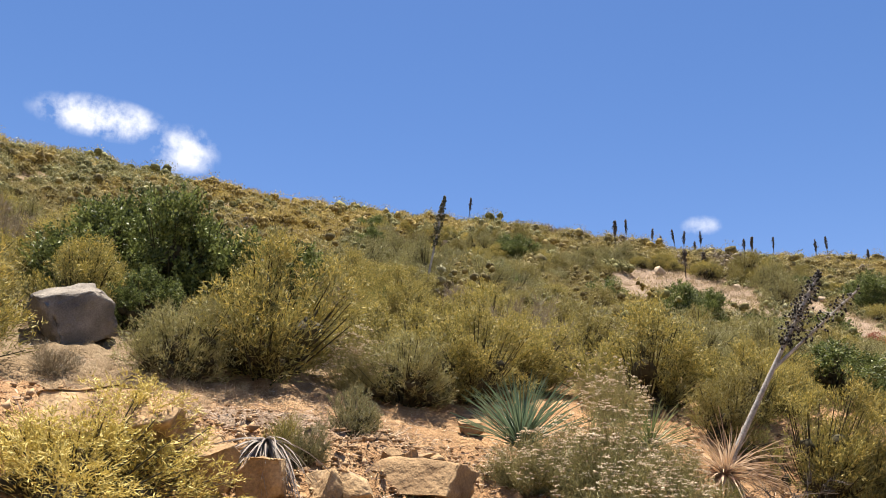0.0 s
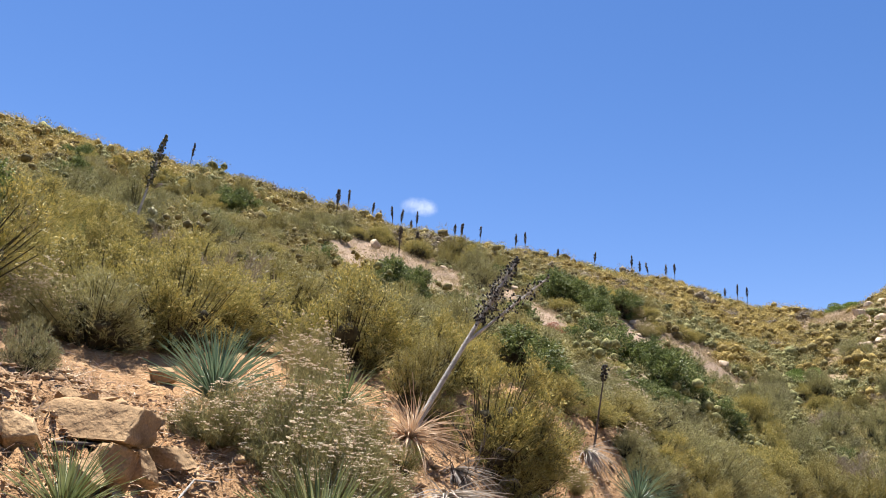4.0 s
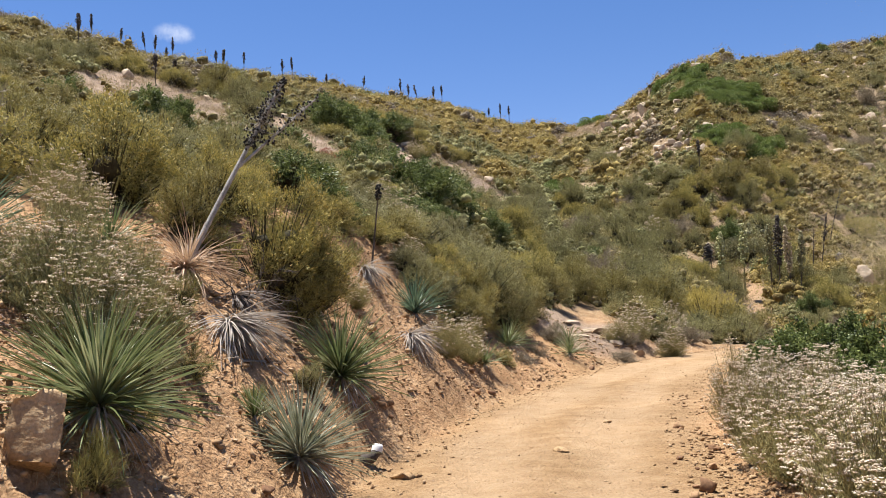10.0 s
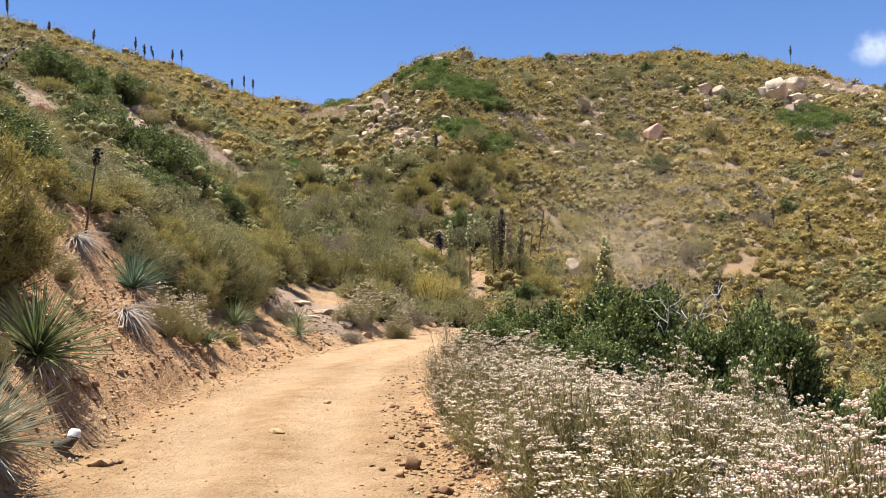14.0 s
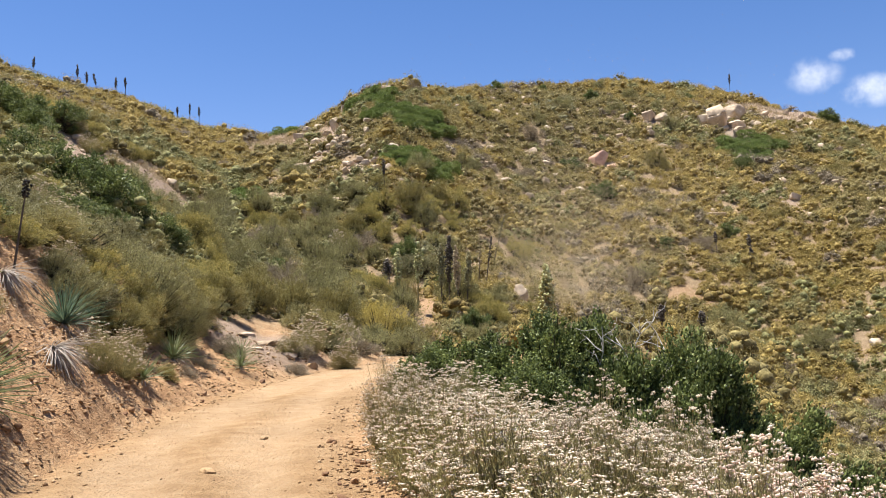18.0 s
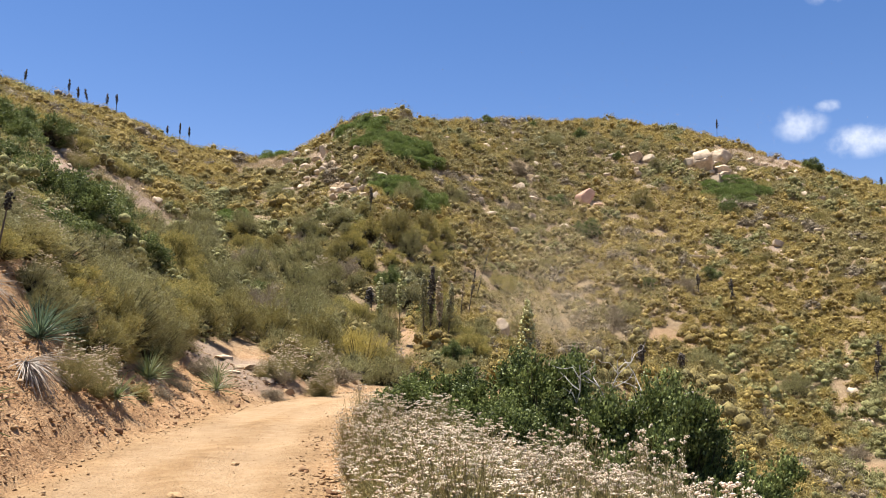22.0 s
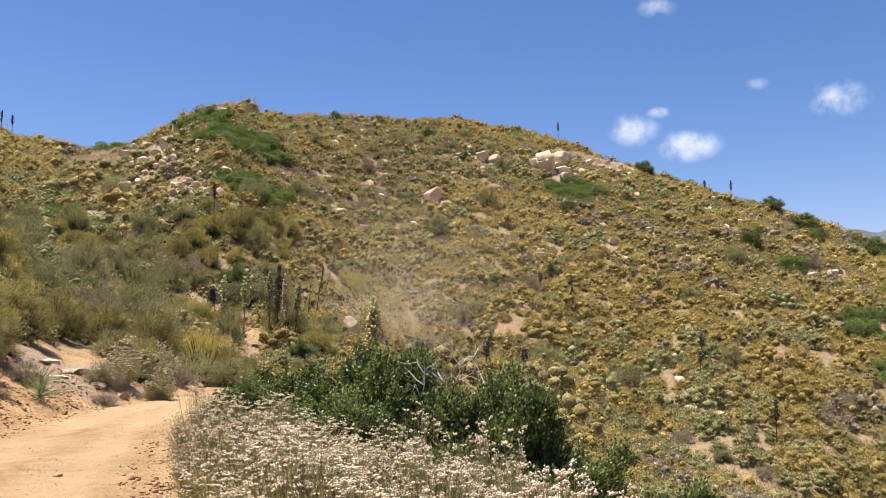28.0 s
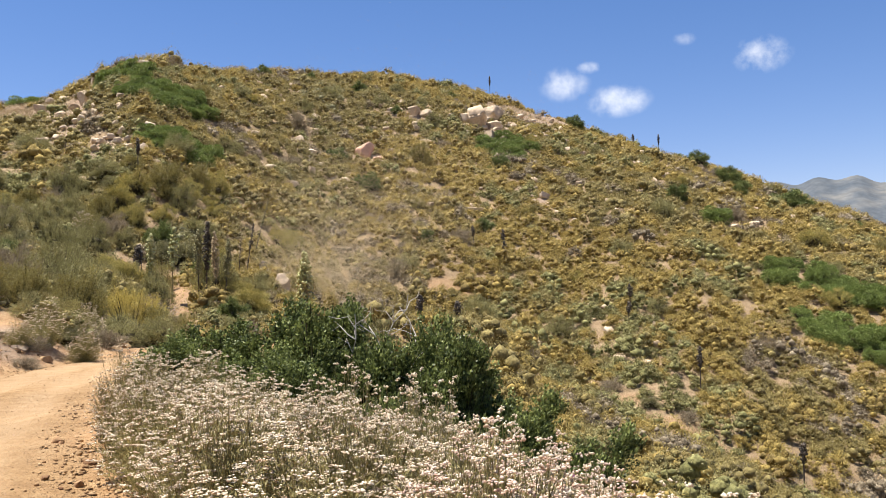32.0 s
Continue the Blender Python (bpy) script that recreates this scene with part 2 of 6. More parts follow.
# ---- materials ----
def material(name, stops, scale=3.0, by="noise", rough=0.85, bump=0.0, bump_scale=40.0, translucent=0.0, fine=0.0, fine_scale=60.0, lone=0.45):
    """A surface whose colour runs through the stops by noise, by piece (island) or by object, with a finer grain over it."""
    m = bpy.data.materials.new(name)
    m.use_nodes = True
    nt = m.node_tree
    n, l = nt.nodes, nt.links
    bsdf = n["Principled BSDF"]
    bsdf.inputs["Roughness"].default_value = rough
    bsdf.inputs["Specular IOR Level"].default_value = 0.25
    geo = n.new("ShaderNodeNewGeometry")
    noise_n = n.new("ShaderNodeTexNoise")
    noise_n.inputs["Scale"].default_value, noise_n.inputs["Detail"].default_value = scale, 5.0
    l.new(geo.outputs["Position"], noise_n.inputs["Vector"])
    ramp = n.new("ShaderNodeValToRGB")
    while len(ramp.color_ramp.elements) < len(stops):
        ramp.color_ramp.elements.new(0.5)
    for e, (p, c) in zip(ramp.color_ramp.elements, stops):
        e.position, e.color = p, (*c, 1)
    source = noise_n.outputs["Fac"]
    if by in ("island", "object"):
        if by == "island":
            pick = geo.outputs["Random Per Island"]
        else:
            info = n.new("ShaderNodeObjectInfo")
            pick = info.outputs["Random"]
        mix = n.new("ShaderNodeMix")
        mix.inputs[0].default_value = lone if by == "island" else 0.5
        l.new(noise_n.outputs["Fac"], mix.inputs[2])
        l.new(pick, mix.inputs[3])
        source = mix.outputs[0]
    l.new(source, ramp.inputs[0])
    colour = ramp.outputs[0]
    if fine:
        grain = n.new("ShaderNodeTexNoise")
        grain.inputs["Scale"].default_value, grain.inputs["Detail"].default_value = fine_scale, 3.0
        l.new(geo.outputs["Position"], grain.inputs["Vector"])
        val = n.new("ShaderNodeMapRange")
        val.inputs[1].default_value, val.inputs[2].default_value = 0.3, 0.7
        val.inputs[3].default_value, val.inputs[4].default_value = 1 - fine, 1 + fine
        l.new(grain.outputs["Fac"], val.inputs[0])
        hsv = n.new("ShaderNodeHueSaturation")
        l.new(val.outputs[0], hsv.inputs["Value"])
        l.new(colour, hsv.inputs["Color"])
        colour = hsv.outputs[0]
    l.new(colour, bsdf.inputs["Base Color"])
    if bump:
        b_noise = n.new("ShaderNodeTexNoise")
        b_noise.inputs["Scale"].default_value, b_noise.inputs["Detail"].default_value = bump_scale, 6.0
        l.new(geo.outputs["Position"], b_noise.inputs["Vector"])
        b = n.new("ShaderNodeBump")
        b.inputs["Strength"].default_value, b.inputs["Distance"].default_value = bump, 0.05
        l.new(b_noise.outputs["Fac"], b.inputs["Height"])
        l.new(b.outputs[0], bsdf.inputs["Normal"])
    if translucent:
        tr = n.new("ShaderNodeBsdfTranslucent")
        l.new(colour, tr.inputs["Color"])
        mixs = n.new("ShaderNodeMixShader")
        mixs.inputs[0].default_value = translucent
        l.new(bsdf.outputs[0], mixs.inputs[1])
        l.new(tr.outputs[0], mixs.inputs[2])
        l.new(mixs.outputs[0], n["Material Output"].inputs[0])
    return m


def leaf(name, dark, mid, light, scale=1.1, rough=0.6, through_leaf=0.17, lone=0.45):
    return material(name, ((0.25, dark), (0.5, mid), (0.78, light)), scale, "island", rough, translucent=through_leaf, lone=lone)


M_OLIVE = leaf("olive_leaf", (0.09, 0.076, 0.022), (0.295, 0.245, 0.072), (0.42, 0.345, 0.108), 0.8)
M_GOLD = leaf("golden_leaf", (0.34, 0.272, 0.066), (0.52, 0.415, 0.11), (0.68, 0.55, 0.18), 0.9)
M_FARGOLD = leaf("brown_gold_leaf", (0.25, 0.188, 0.06), (0.37, 0.284, 0.088), (0.50, 0.39, 0.125), 0.5, 0.6, 0.3, 0.3)
M_FAROLIVE = leaf("brown_olive_leaf", (0.155, 0.126, 0.047), (0.275, 0.224, 0.084), (0.42, 0.345, 0.132), 0.5, 0.6, 0.3, 0.3)
M_GOLDBASE = leaf("golden_olive_leaf", (0.085, 0.078, 0.025), (0.29, 0.258, 0.08), (0.45, 0.39, 0.13), 0.9)
M_GREEN = leaf("green_leaf", (0.085, 0.08, 0.03), (0.285, 0.26, 0.105), (0.43, 0.39, 0.175))
M_DARK = leaf("dark_green_leaf", (0.034, 0.047, 0.013), (0.122, 0.15, 0.043), (0.32, 0.36, 0.115), 2.0, 0.5, 0.22)
M_OAK = leaf("bright_green_leaf", (0.095, 0.125, 0.032), (0.17, 0.22, 0.052), (0.26, 0.315, 0.085), 1.0)
M_SAGE = leaf("grey_green_leaf", (0.15, 0.14, 0.06), (0.24, 0.22, 0.10), (0.36, 0.325, 0.17))
M_DRY = leaf("dry_brush", (0.14, 0.108, 0.068), (0.25, 0.20, 0.13), (0.38, 0.315, 0.215))
M_STEM = leaf("stem_green", (0.19, 0.16, 0.07), (0.33, 0.28, 0.13), (0.47, 0.40, 0.21), 3.0, 0.6, 0.5)
M_BUCKLEAF = leaf("buckwheat_leaf", (0.21, 0.185, 0.075), (0.37, 0.325, 0.14), (0.52, 0.455, 0.22), 3.0, 0.6, 0.5)
M_BLOOM = leaf("cream_bloom", (0.56, 0.41, 0.28), (0.80, 0.69, 0.53), (0.89, 0.81, 0.67), 5.0, 0.7, 0.4)
M_PINK = leaf("pink_bloom", (0.55, 0.37, 0.27), (0.78, 0.62, 0.50), (0.88, 0.77, 0.65), 5.0, 0.7, 0.4)
M_YUCCA = leaf("yucca_blade", (0.055, 0.075, 0.028), (0.14, 0.17, 0.065), (0.50, 0.49, 0.29), 2.5, 0.28, 0.25)
M_YUCCA_BLUE = leaf("blue_yucca_blade", (0.06, 0.10, 0.06), (0.115, 0.17, 0.105), (0.22, 0.28, 0.17), 2.5, 0.38, 0.25)
M_YUCCA_GREY = leaf("grey_yucca_blade", (0.10, 0.11, 0.07), (0.22, 0.23, 0.15), (0.60, 0.58, 0.45), 2.5, 0.3, 0.2)
M_SKIRT = leaf("dead_yucca_blade", (0.20, 0.165, 0.135), (0.36, 0.31, 0.26), (0.55, 0.49, 0.42), 3.0)
M_GREYSKIRT = leaf("grey_dead_blade", (0.13, 0.105, 0.085), (0.24, 0.20, 0.17), (0.42, 0.365, 0.31), 3.0)
M_TANSKIRT = leaf("tan_dead_blade", (0.28, 0.17, 0.10), (0.50, 0.35, 0.23), (0.72, 0.58, 0.42), 3.0)
M_GRASS = leaf("dry_grass", (0.30, 0.22, 0.12), (0.46, 0.36, 0.21), (0.60, 0.49, 0.32), 1.5)
M_RED = leaf("rust_red_brush", (0.22, 0.07, 0.04), (0.34, 0.10, 0.06), (0.45, 0.17, 0.10), 3.0)
M_POD = leaf("seed_pod", (0.012, 0.011, 0.009), (0.03, 0.026, 0.02), (0.07, 0.06, 0.045), 6.0)
M_BROWNPOD = leaf("brown_pod", (0.04, 0.033, 0.026), (0.085, 0.068, 0.052), (0.16, 0.13, 0.10), 6.0)
# stems and inner lumps, darkened so the shrubs' inner shade is in the colour
M_SHADETWIG = material("shaded_twig", ((0.3, (0.032, 0.027, 0.014)), (0.7, (0.08, 0.066, 0.034))), 9.0, rough=0.95)
M_GREYWOOD = material("weathered_stalk", ((0.3, (0.16, 0.14, 0.12)), (0.55, (0.34, 0.31, 0.27)), (0.75, (0.48, 0.45, 0.40))), 7.0, rough=0.8, bump=0.4, bump_scale=60, fine=0.3)
M_DARKWOOD = material("dark_stalk", ((0.3, (0.04, 0.032, 0.026)), (0.7, (0.12, 0.095, 0.075))), 8.0, rough=0.85, fine=0.3)
M_WHITEWOOD = material("bleached_twig", ((0.3, (0.30, 0.27, 0.24)), (0.7, (0.58, 0.55, 0.50))), 8.0, rough=0.8)
M_ROCK = material("tan_sandstone", ((0.25, (0.17, 0.10, 0.048)), (0.5, (0.34, 0.22, 0.11)), (0.75, (0.52, 0.37, 0.21))), 2.6, rough=0.9, bump=0.7, bump_scale=14, fine=0.22)
M_GREYROCK = material("grey_boulder", ((0.25, (0.11, 0.095, 0.078)), (0.5, (0.20, 0.172, 0.14)), (0.75, (0.32, 0.28, 0.23))), 3.0, rough=0.9, bump=0.8, bump_scale=11, fine=0.25)
M_PALEROCK = material("pale_granite", ((0.25, (0.30, 0.22, 0.145)), (0.5, (0.48, 0.37, 0.255)), (0.78, (0.62, 0.51, 0.38))), 0.9, rough=0.9, bump=0.6, bump_scale=5, fine=0.2, fine_scale=9)
M_PINKROCK = material("pinkish_rock", ((0.25, (0.42, 0.24, 0.16)), (0.7, (0.62, 0.40, 0.29))), 1.0, rough=0.9, bump=0.5, bump_scale=6, fine=0.2, fine_scale=9)
M_CLOD = material("red_brown_clod", ((0.3, (0.16, 0.085, 0.045)), (0.6, (0.28, 0.165, 0.085)), (0.8, (0.40, 0.26, 0.145))), 2.0, "object", rough=0.95, fine=0.25)
M_PEBBLE = material("road_pebble", ((0.25, (0.15, 0.085, 0.042)), (0.5, (0.29, 0.18, 0.09)), (0.8, (0.44, 0.31, 0.18))), 1.2, "island", rough=0.95)
M_WHITE = material("white_end", ((0.3, (0.62, 0.60, 0.56)), (0.7, (0.82, 0.80, 0.76))), 9.0, rough=0.6)
M_PURPLE = leaf("purple_bloom", (0.22, 0.06, 0.14), (0.36, 0.12, 0.24), (0.5, 0.22, 0.36), 4.0)


def ground_material():
    """Road dust, red-brown bank and the stony, dry-grassed hillside, told apart by the sheet's own zones."""
    m = bpy.data.materials.new("earth")
    m.use_nodes = True
    n, l = m.node_tree.nodes, m.node_tree.links
    bsdf = n["Principled BSDF"]
    bsdf.inputs["Roughness"].default_value = 0.95
    bsdf.inputs["Specular IOR Level"].default_value = 0.15
    geo = n.new("ShaderNodeNewGeometry")

    def noise_at(scale, detail=6.0):
        t = n.new("ShaderNodeTexNoise")
        t.inputs["Scale"].default_value, t.inputs["Detail"].default_value = scale, detail
        t.inputs["Roughness"].default_value = 0.65
        l.new(geo.outputs["Position"], t.inputs["Vector"])
        return t.outputs["Fac"]

    def ramp_of(fac, stops):
        r = n.new("ShaderNodeValToRGB")
        while len(r.color_ramp.elements) < len(stops):
            r.color_ramp.elements.new(0.5)
        for e, (p, c) in zip(r.color_ramp.elements, stops):
            e.position, e.color = p, (*c, 1)
        l.new(fac, r.inputs[0])
        return r.outputs[0]

    def zone(name):
        a = n.new("ShaderNodeAttribute")
        a.attribute_name = name
        return a.outputs["Fac"]

    def mixed(fac, a, b):
        x = n.new("ShaderNodeMix")
        x.data_type = "RGBA"
        l.new(fac, x.inputs[0])
        l.new(a, x.inputs[6])
        l.new(b, x.inputs[7])
        return x.outputs[2]

    coarse, mid, fine_f = noise_at(0.35), noise_at(3.2), noise_at(38.0)
    mix_f = n.new("ShaderNodeMix")
    mix_f.inputs[0].default_value = 0.45
    l.new(mid, mix_f.inputs[2])
    l.new(fine_f, mix_f.inputs[3])
    bank = ramp_of(mix_f.outputs[0], ((0.32, (0.20, 0.10, 0.046)), (0.5, (0.40, 0.235, 0.115)), (0.68, (0.55, 0.37, 0.21))))
    road = ramp_of(mix_f.outputs[0], ((0.28, (0.30, 0.19, 0.097)), (0.5, (0.39, 0.26, 0.143)), (0.72, (0.46, 0.33, 0.195))))
    hill = ramp_of(mix_f.outputs[0], ((0.3, (0.15, 0.10, 0.055)), (0.5, (0.255, 0.18, 0.105)), (0.7, (0.38, 0.285, 0.175))))
    pale = ramp_of(mix_f.outputs[0], ((0.3, (0.20, 0.135, 0.092)), (0.5, (0.30, 0.215, 0.15)), (0.7, (0.40, 0.30, 0.215))))
    red = ramp_of(mix_f.outputs[0], ((0.3, (0.23, 0.135, 0.07)), (0.6, (0.35, 0.23, 0.13)), (0.8, (0.44, 0.31, 0.19))))
    c = mixed(zone("bank"), hill, bank)
    c = mixed(zone("pale"), c, pale)
    c = mixed(zone("red"), c, red)
    rubble = ramp_of(mix_f.outputs[0], ((0.3, (0.20, 0.112, 0.052)), (0.5, (0.32, 0.20, 0.098)), (0.7, (0.43, 0.295, 0.16))))
    c = mixed(zone("road"), c, mixed(zone("track"), rubble, road))
    hsv = n.new("ShaderNodeHueSaturation")
    val = n.new("ShaderNodeMapRange")
    val.inputs[1].default_value, val.inputs[2].default_value = 0.35, 0.65
    val.inputs[3].default_value, val.inputs[4].default_value = 0.88, 1.1
    l.new(coarse, val.inputs[0])
    l.new(val.outputs[0], hsv.inputs["Value"])
    l.new(c, hsv.inputs["Color"])
    l.new(hsv.outputs[0], bsdf.inputs["Base Color"])
    b = n.new("ShaderNodeBump")
    b.inputs["Strength"].default_value, b.inputs["Distance"].default_value = 1.0, 0.07
    hmix = n.new("ShaderNodeMix")
    hmix.inputs[0].default_value = 0.55
    crumbs = n.new("ShaderNodeTexVoronoi")
    crumbs.inputs["Scale"].default_value = 17.0
    crumbs.inputs["Detail"].default_value = 2.0
    l.new(geo.outputs["Position"], crumbs.inputs["Vector"])
    lumpy = n.new("ShaderNodeMath")
    lumpy.operation = "MULTIPLY_ADD"
    lumpy.inputs[1].default_value = -0.9
    l.new(crumbs.outputs["Distance"], lumpy.inputs[0])
    l.new(noise_at(7.0), lumpy.inputs[2])
    l.new(lumpy.outputs[0], hmix.inputs[2])
    l.new(fine_f, hmix.inputs[3])
    l.new(hmix.outputs[0], b.inputs["Height"])
    l.new(b.outputs[0], bsdf.inputs["Normal"])
    return m


M_EARTH = ground_material()

# ---- mesh helpers ----
def mesh_of(name, verts, faces, mat, smooth_faces=False):
    """A mesh from arrays of corners and of triangles or quads."""
    verts, faces = np.asarray(verts, np.float32), np.asarray(faces, np.int32)
    me = bpy.data.meshes.new(name)
    k = faces.shape[1]
    me.vertices.add(len(verts))
    me.vertices.foreach_set("co", verts.ravel())
    me.loops.add(faces.size)
    me.loops.foreach_set("vertex_index", faces.ravel())
    me.polygons.add(len(faces))
    me.polygons.foreach_set("loop_start", np.arange(0, faces.size, k, dtype=np.int32))
    if smooth_faces:
        me.polygons.foreach_set("use_smooth", np.ones(len(faces), bool))
    me.update(calc_edges=True)
    me.materials.append(mat)
    return me


def thing(name, place, label, category, group="", kind="", turn=0.0, size=1.0):
    """An empty at a thing's base, which parents its parts."""
    ob = new(name)
    ob.empty_display_size = 0.1
    ob.location, ob.rotation_euler, ob.scale = place, (0, 0, turn), (size, size, size)
    return tagged(ob, label, category, group, kind)


def part_of(name, mesh, parent, label=""):
    ob = new(name, mesh)
    ob.parent = parent
    return tagged(ob, label)


def join(pieces):
    """One set of corners and faces out of several."""
    vs, fs, n = [], [], 0
    for v, f in pieces:
        vs.append(v)
        fs.append(np.asarray(f) + n)
        n += len(v)
    return np.concatenate(vs), np.concatenate(fs)


# ---- the ground, one sheet to the horizon ----
# bare places on the slopes: azimuth, distance, half-width across, half-depth, kind
BARE = []


def bare_at(x, y):
    pale, red = np.zeros(np.shape(x)), np.zeros(np.shape(x))
    for bx, by, w, d, kind in BARE:
        rb = math.hypot(bx, by)
        ux, uy = bx / rb, by / rb
        u, v = ((x - bx) * uy - (y - by) * ux) / w, ((x - bx) * ux + (y - by) * uy) / d
        k = 1 - smooth(np.hypot(u, v) + 0.35 * waves(x, y, 2.2, 9), 0.65, 1.15)
        if kind == "red":
            red = np.maximum(red, k)
        else:
            pale = np.maximum(pale, k)
    return pale, red


# places (m), half-width across the view, half-depth, kind
BARE += [
    (-23.6, 40.2, 7.0, 10.5, "pale"), (-11.9, 46.6, 3.6, 7.0, "pale"), (-9.4, 50.0, 4.2, 7.0, "pale"), (-14.0, 37.6, 2.4, 2.8, "pale"), (-22.6, 60.5, 2.4, 3.0, "pale"), (-2.5, 86.0, 4.5, 8.0, "pale"), (1.1, 72.0, 2.2, 3.0, "pale"), (3.2, 63.5, 1.1, 1.6, "pale"), (-2.9, 91.0, 4.0, 3.0, "pale"), (2.4, 81.0, 2.2, 2.5, "pale"), (36.2, 84.0, 1.8, 2.5, "pale"), (43.5, 80.5, 2.6, 2.8, "pale"), (26.6, 73.6, 1.8, 1.6, "pale"), (38.2, 61.9, 0.9, 1.8, "pale"),
    (53.9, 89.9, 7.0, 6.0, "pale"), (-8.1, 48.0, 2.8, 2.4, "red"), (-41.9, 35.0, 2.0, 2.4, "pale"), (-1.5, 25.2, 2.2, 2.8, "pale"),
    (5.0, 36.5, 0.7, 3.6, "red"), (5.5, 41.5, 0.7, 3.6, "red"), (5.4, 44.8, 0.6, 1.0, "red"), (4.2, 45.6, 0.7, 0.9, "red"), (3.0, 46.0, 0.7, 0.9, "red"), (37.7, 64.5, 0.6, 1.6, "pale"), (23.2, 50.9, 2.1, 1.1, "red"),
    (20.3, 33.7, 1.5, 0.9, "red"), (24.6, 37.1, 1.5, 0.9, "red"), (24.6, 33.6, 1.5, 0.9, "red"), (24.9, 30.6, 1.5, 0.9, "red"), (25.5, 29.1, 1.5, 0.9, "red"),
    (-15.5, 40.0, 2.5, 2.0, "pale"),
    (-6.9, 3.7, 1.5, 1.1, "pale"), (1.0, 78.0, 3.0, 4.0, "pale"),
]



def build_ground():
    az = np.concatenate([np.arange(-92, 66, 0.36), np.arange(66, 268, 4.0)])
    rr = np.concatenate([[0.001, 0.5], np.geomspace(0.9, 150, 360), np.geomspace(165, 4500, 40)])
    a, r = np.meshgrid(np.radians(az), rr, indexing="ij")
    x, y = r * np.sin(a), r * np.cos(a)
    z, edge, side = land(x, y)
    na, nr = x.shape
    verts = np.stack([x, y, z], -1).reshape(-1, 3)
    i, j = np.meshgrid(np.arange(na), np.arange(nr - 1), indexing="ij")
    i2 = (i + 1) % na
    faces = np.stack([i * nr + j, i * nr + j + 1, i2 * nr + j + 1, i2 * nr + j], -1).reshape(-1, 4)
    faces = faces[:, ::-1]
    me = mesh_of("ground", verts, faces, M_EARTH, True)
    wob = 0.25 * waves(x, y, 1.7, 21) + 0.12 * waves(x, y, 0.5, 22)
    road = 1 - smooth(edge + wob, -0.35, 0.45)
    bank = (1 - smooth(edge + 2 * wob, 4.0, 8.0)) * (1 - smooth(r, 24, 34))
    pale, red = bare_at(x, y)
    off = to_line(x, y, ROAD_LINE)
    across = (off[0] * off[1]).reshape(x.shape) + 0.22 * waves(x, y, 2.6, 23, 3)
    track = np.maximum(np.exp(-((across + 0.75) / 0.42) ** 2), np.exp(-((across - 0.62) / 0.36) ** 2))
    track = np.clip(track * 1.25 + 0.45 * waves(x, y, 1.3, 24, 4) + 0.12, 0, 1)
    for name, values in (("track", track), ("road", road), ("bank", bank), ("pale", pale), ("red", red)):
        at = me.attributes.new(name, "FLOAT", "POINT")
        at.data.foreach_set("value", values.ravel().astype(np.float32))
    tagged(new("ground", me), "dry stony hillside earth with a dusty tan dirt road", "ground", kind="structure")


build_ground()


def build_far_mountain():
    """The blue-grey range beyond the far hill's shoulder."""
    u = np.linspace(38, 75, 120)
    v = np.linspace(0, 1, 26)
    a, s = np.meshgrid(np.radians(u), v, indexing="ij")
    el = 6.6 - 0.0012 * (np.degrees(a) - 47) ** 2 * 8 + 0.14 * np.sin(np.degrees(a) * 0.9) + 0.15 * np.sin(np.degrees(a) * 2.7 + 1)
    r = 1500 + 900 * s
    x, y = r * np.sin(a), r * np.cos(a)
    z = -60 + (60 + 2400 * np.tan(np.radians(el))) * s ** 1.1 + 22 * s * (1 - s) * 2 * waves(x, y, 240, 31)
    na, nr = x.shape
    i, j = np.meshgrid(np.arange(na - 1), np.arange(nr - 1), indexing="ij")
    f = np.stack([i * nr + j, (i + 1) * nr + j, (i + 1) * nr + j + 1, i * nr + j + 1], -1).reshape(-1, 4)
    mat = material("hazy_range", ((0.3, (0.05, 0.064, 0.08)), (0.5, (0.08, 0.09, 0.10)), (0.72, (0.14, 0.138, 0.13))), 0.012, rough=1.0, fine=0.15, fine_scale=0.06)
    tagged(new("backdrop", mesh_of("far_range", np.stack([x, y, z], -1).reshape(-1, 3), f, mat, True)), "hazy blue-grey mountain range beyond the hill", "mountains", kind="structure")


build_far_mountain()

# ---- brush: shapes ----
def blades(rng, base, way, length, width):
    """Thin leaves as narrow kites: two triangles each, from a base along a way."""
    n = len(base)
    side = np.cross(way, rng.normal(size=(n, 3)))
    side /= np.linalg.norm(side, axis=1)[:, None] + 1e-9
    length, width = np.broadcast_to(length, n)[:, None], np.broadcast_to(width, n)[:, None]
    mid = base + way * length * 0.45
    v = np.stack([base, mid + side * width * 0.5, base + way * length, mid - side * width * 0.5], 1).reshape(-1, 3)
    f = (np.arange(n) * 4)[:, None] + np.array([[0, 1, 2, 3]])
    return v, f


def flakes(rng, base, way, length, width):
    """The same, one triangle each, for brush far off."""
    n = len(base)
    side = np.cross(way, rng.normal(size=(n, 3)))
    side /= np.linalg.norm(side, axis=1)[:, None] + 1e-9
    length, width = np.broadcast_to(length, n)[:, None], np.broadcast_to(width, n)[:, None]
    v = np.stack([base - side * width * 0.5, base + side * width * 0.5, base + way * length], 1).reshape(-1, 3)
    f = (np.arange(n) * 3)[:, None] + np.array([[0, 1, 2]])
    return v, f


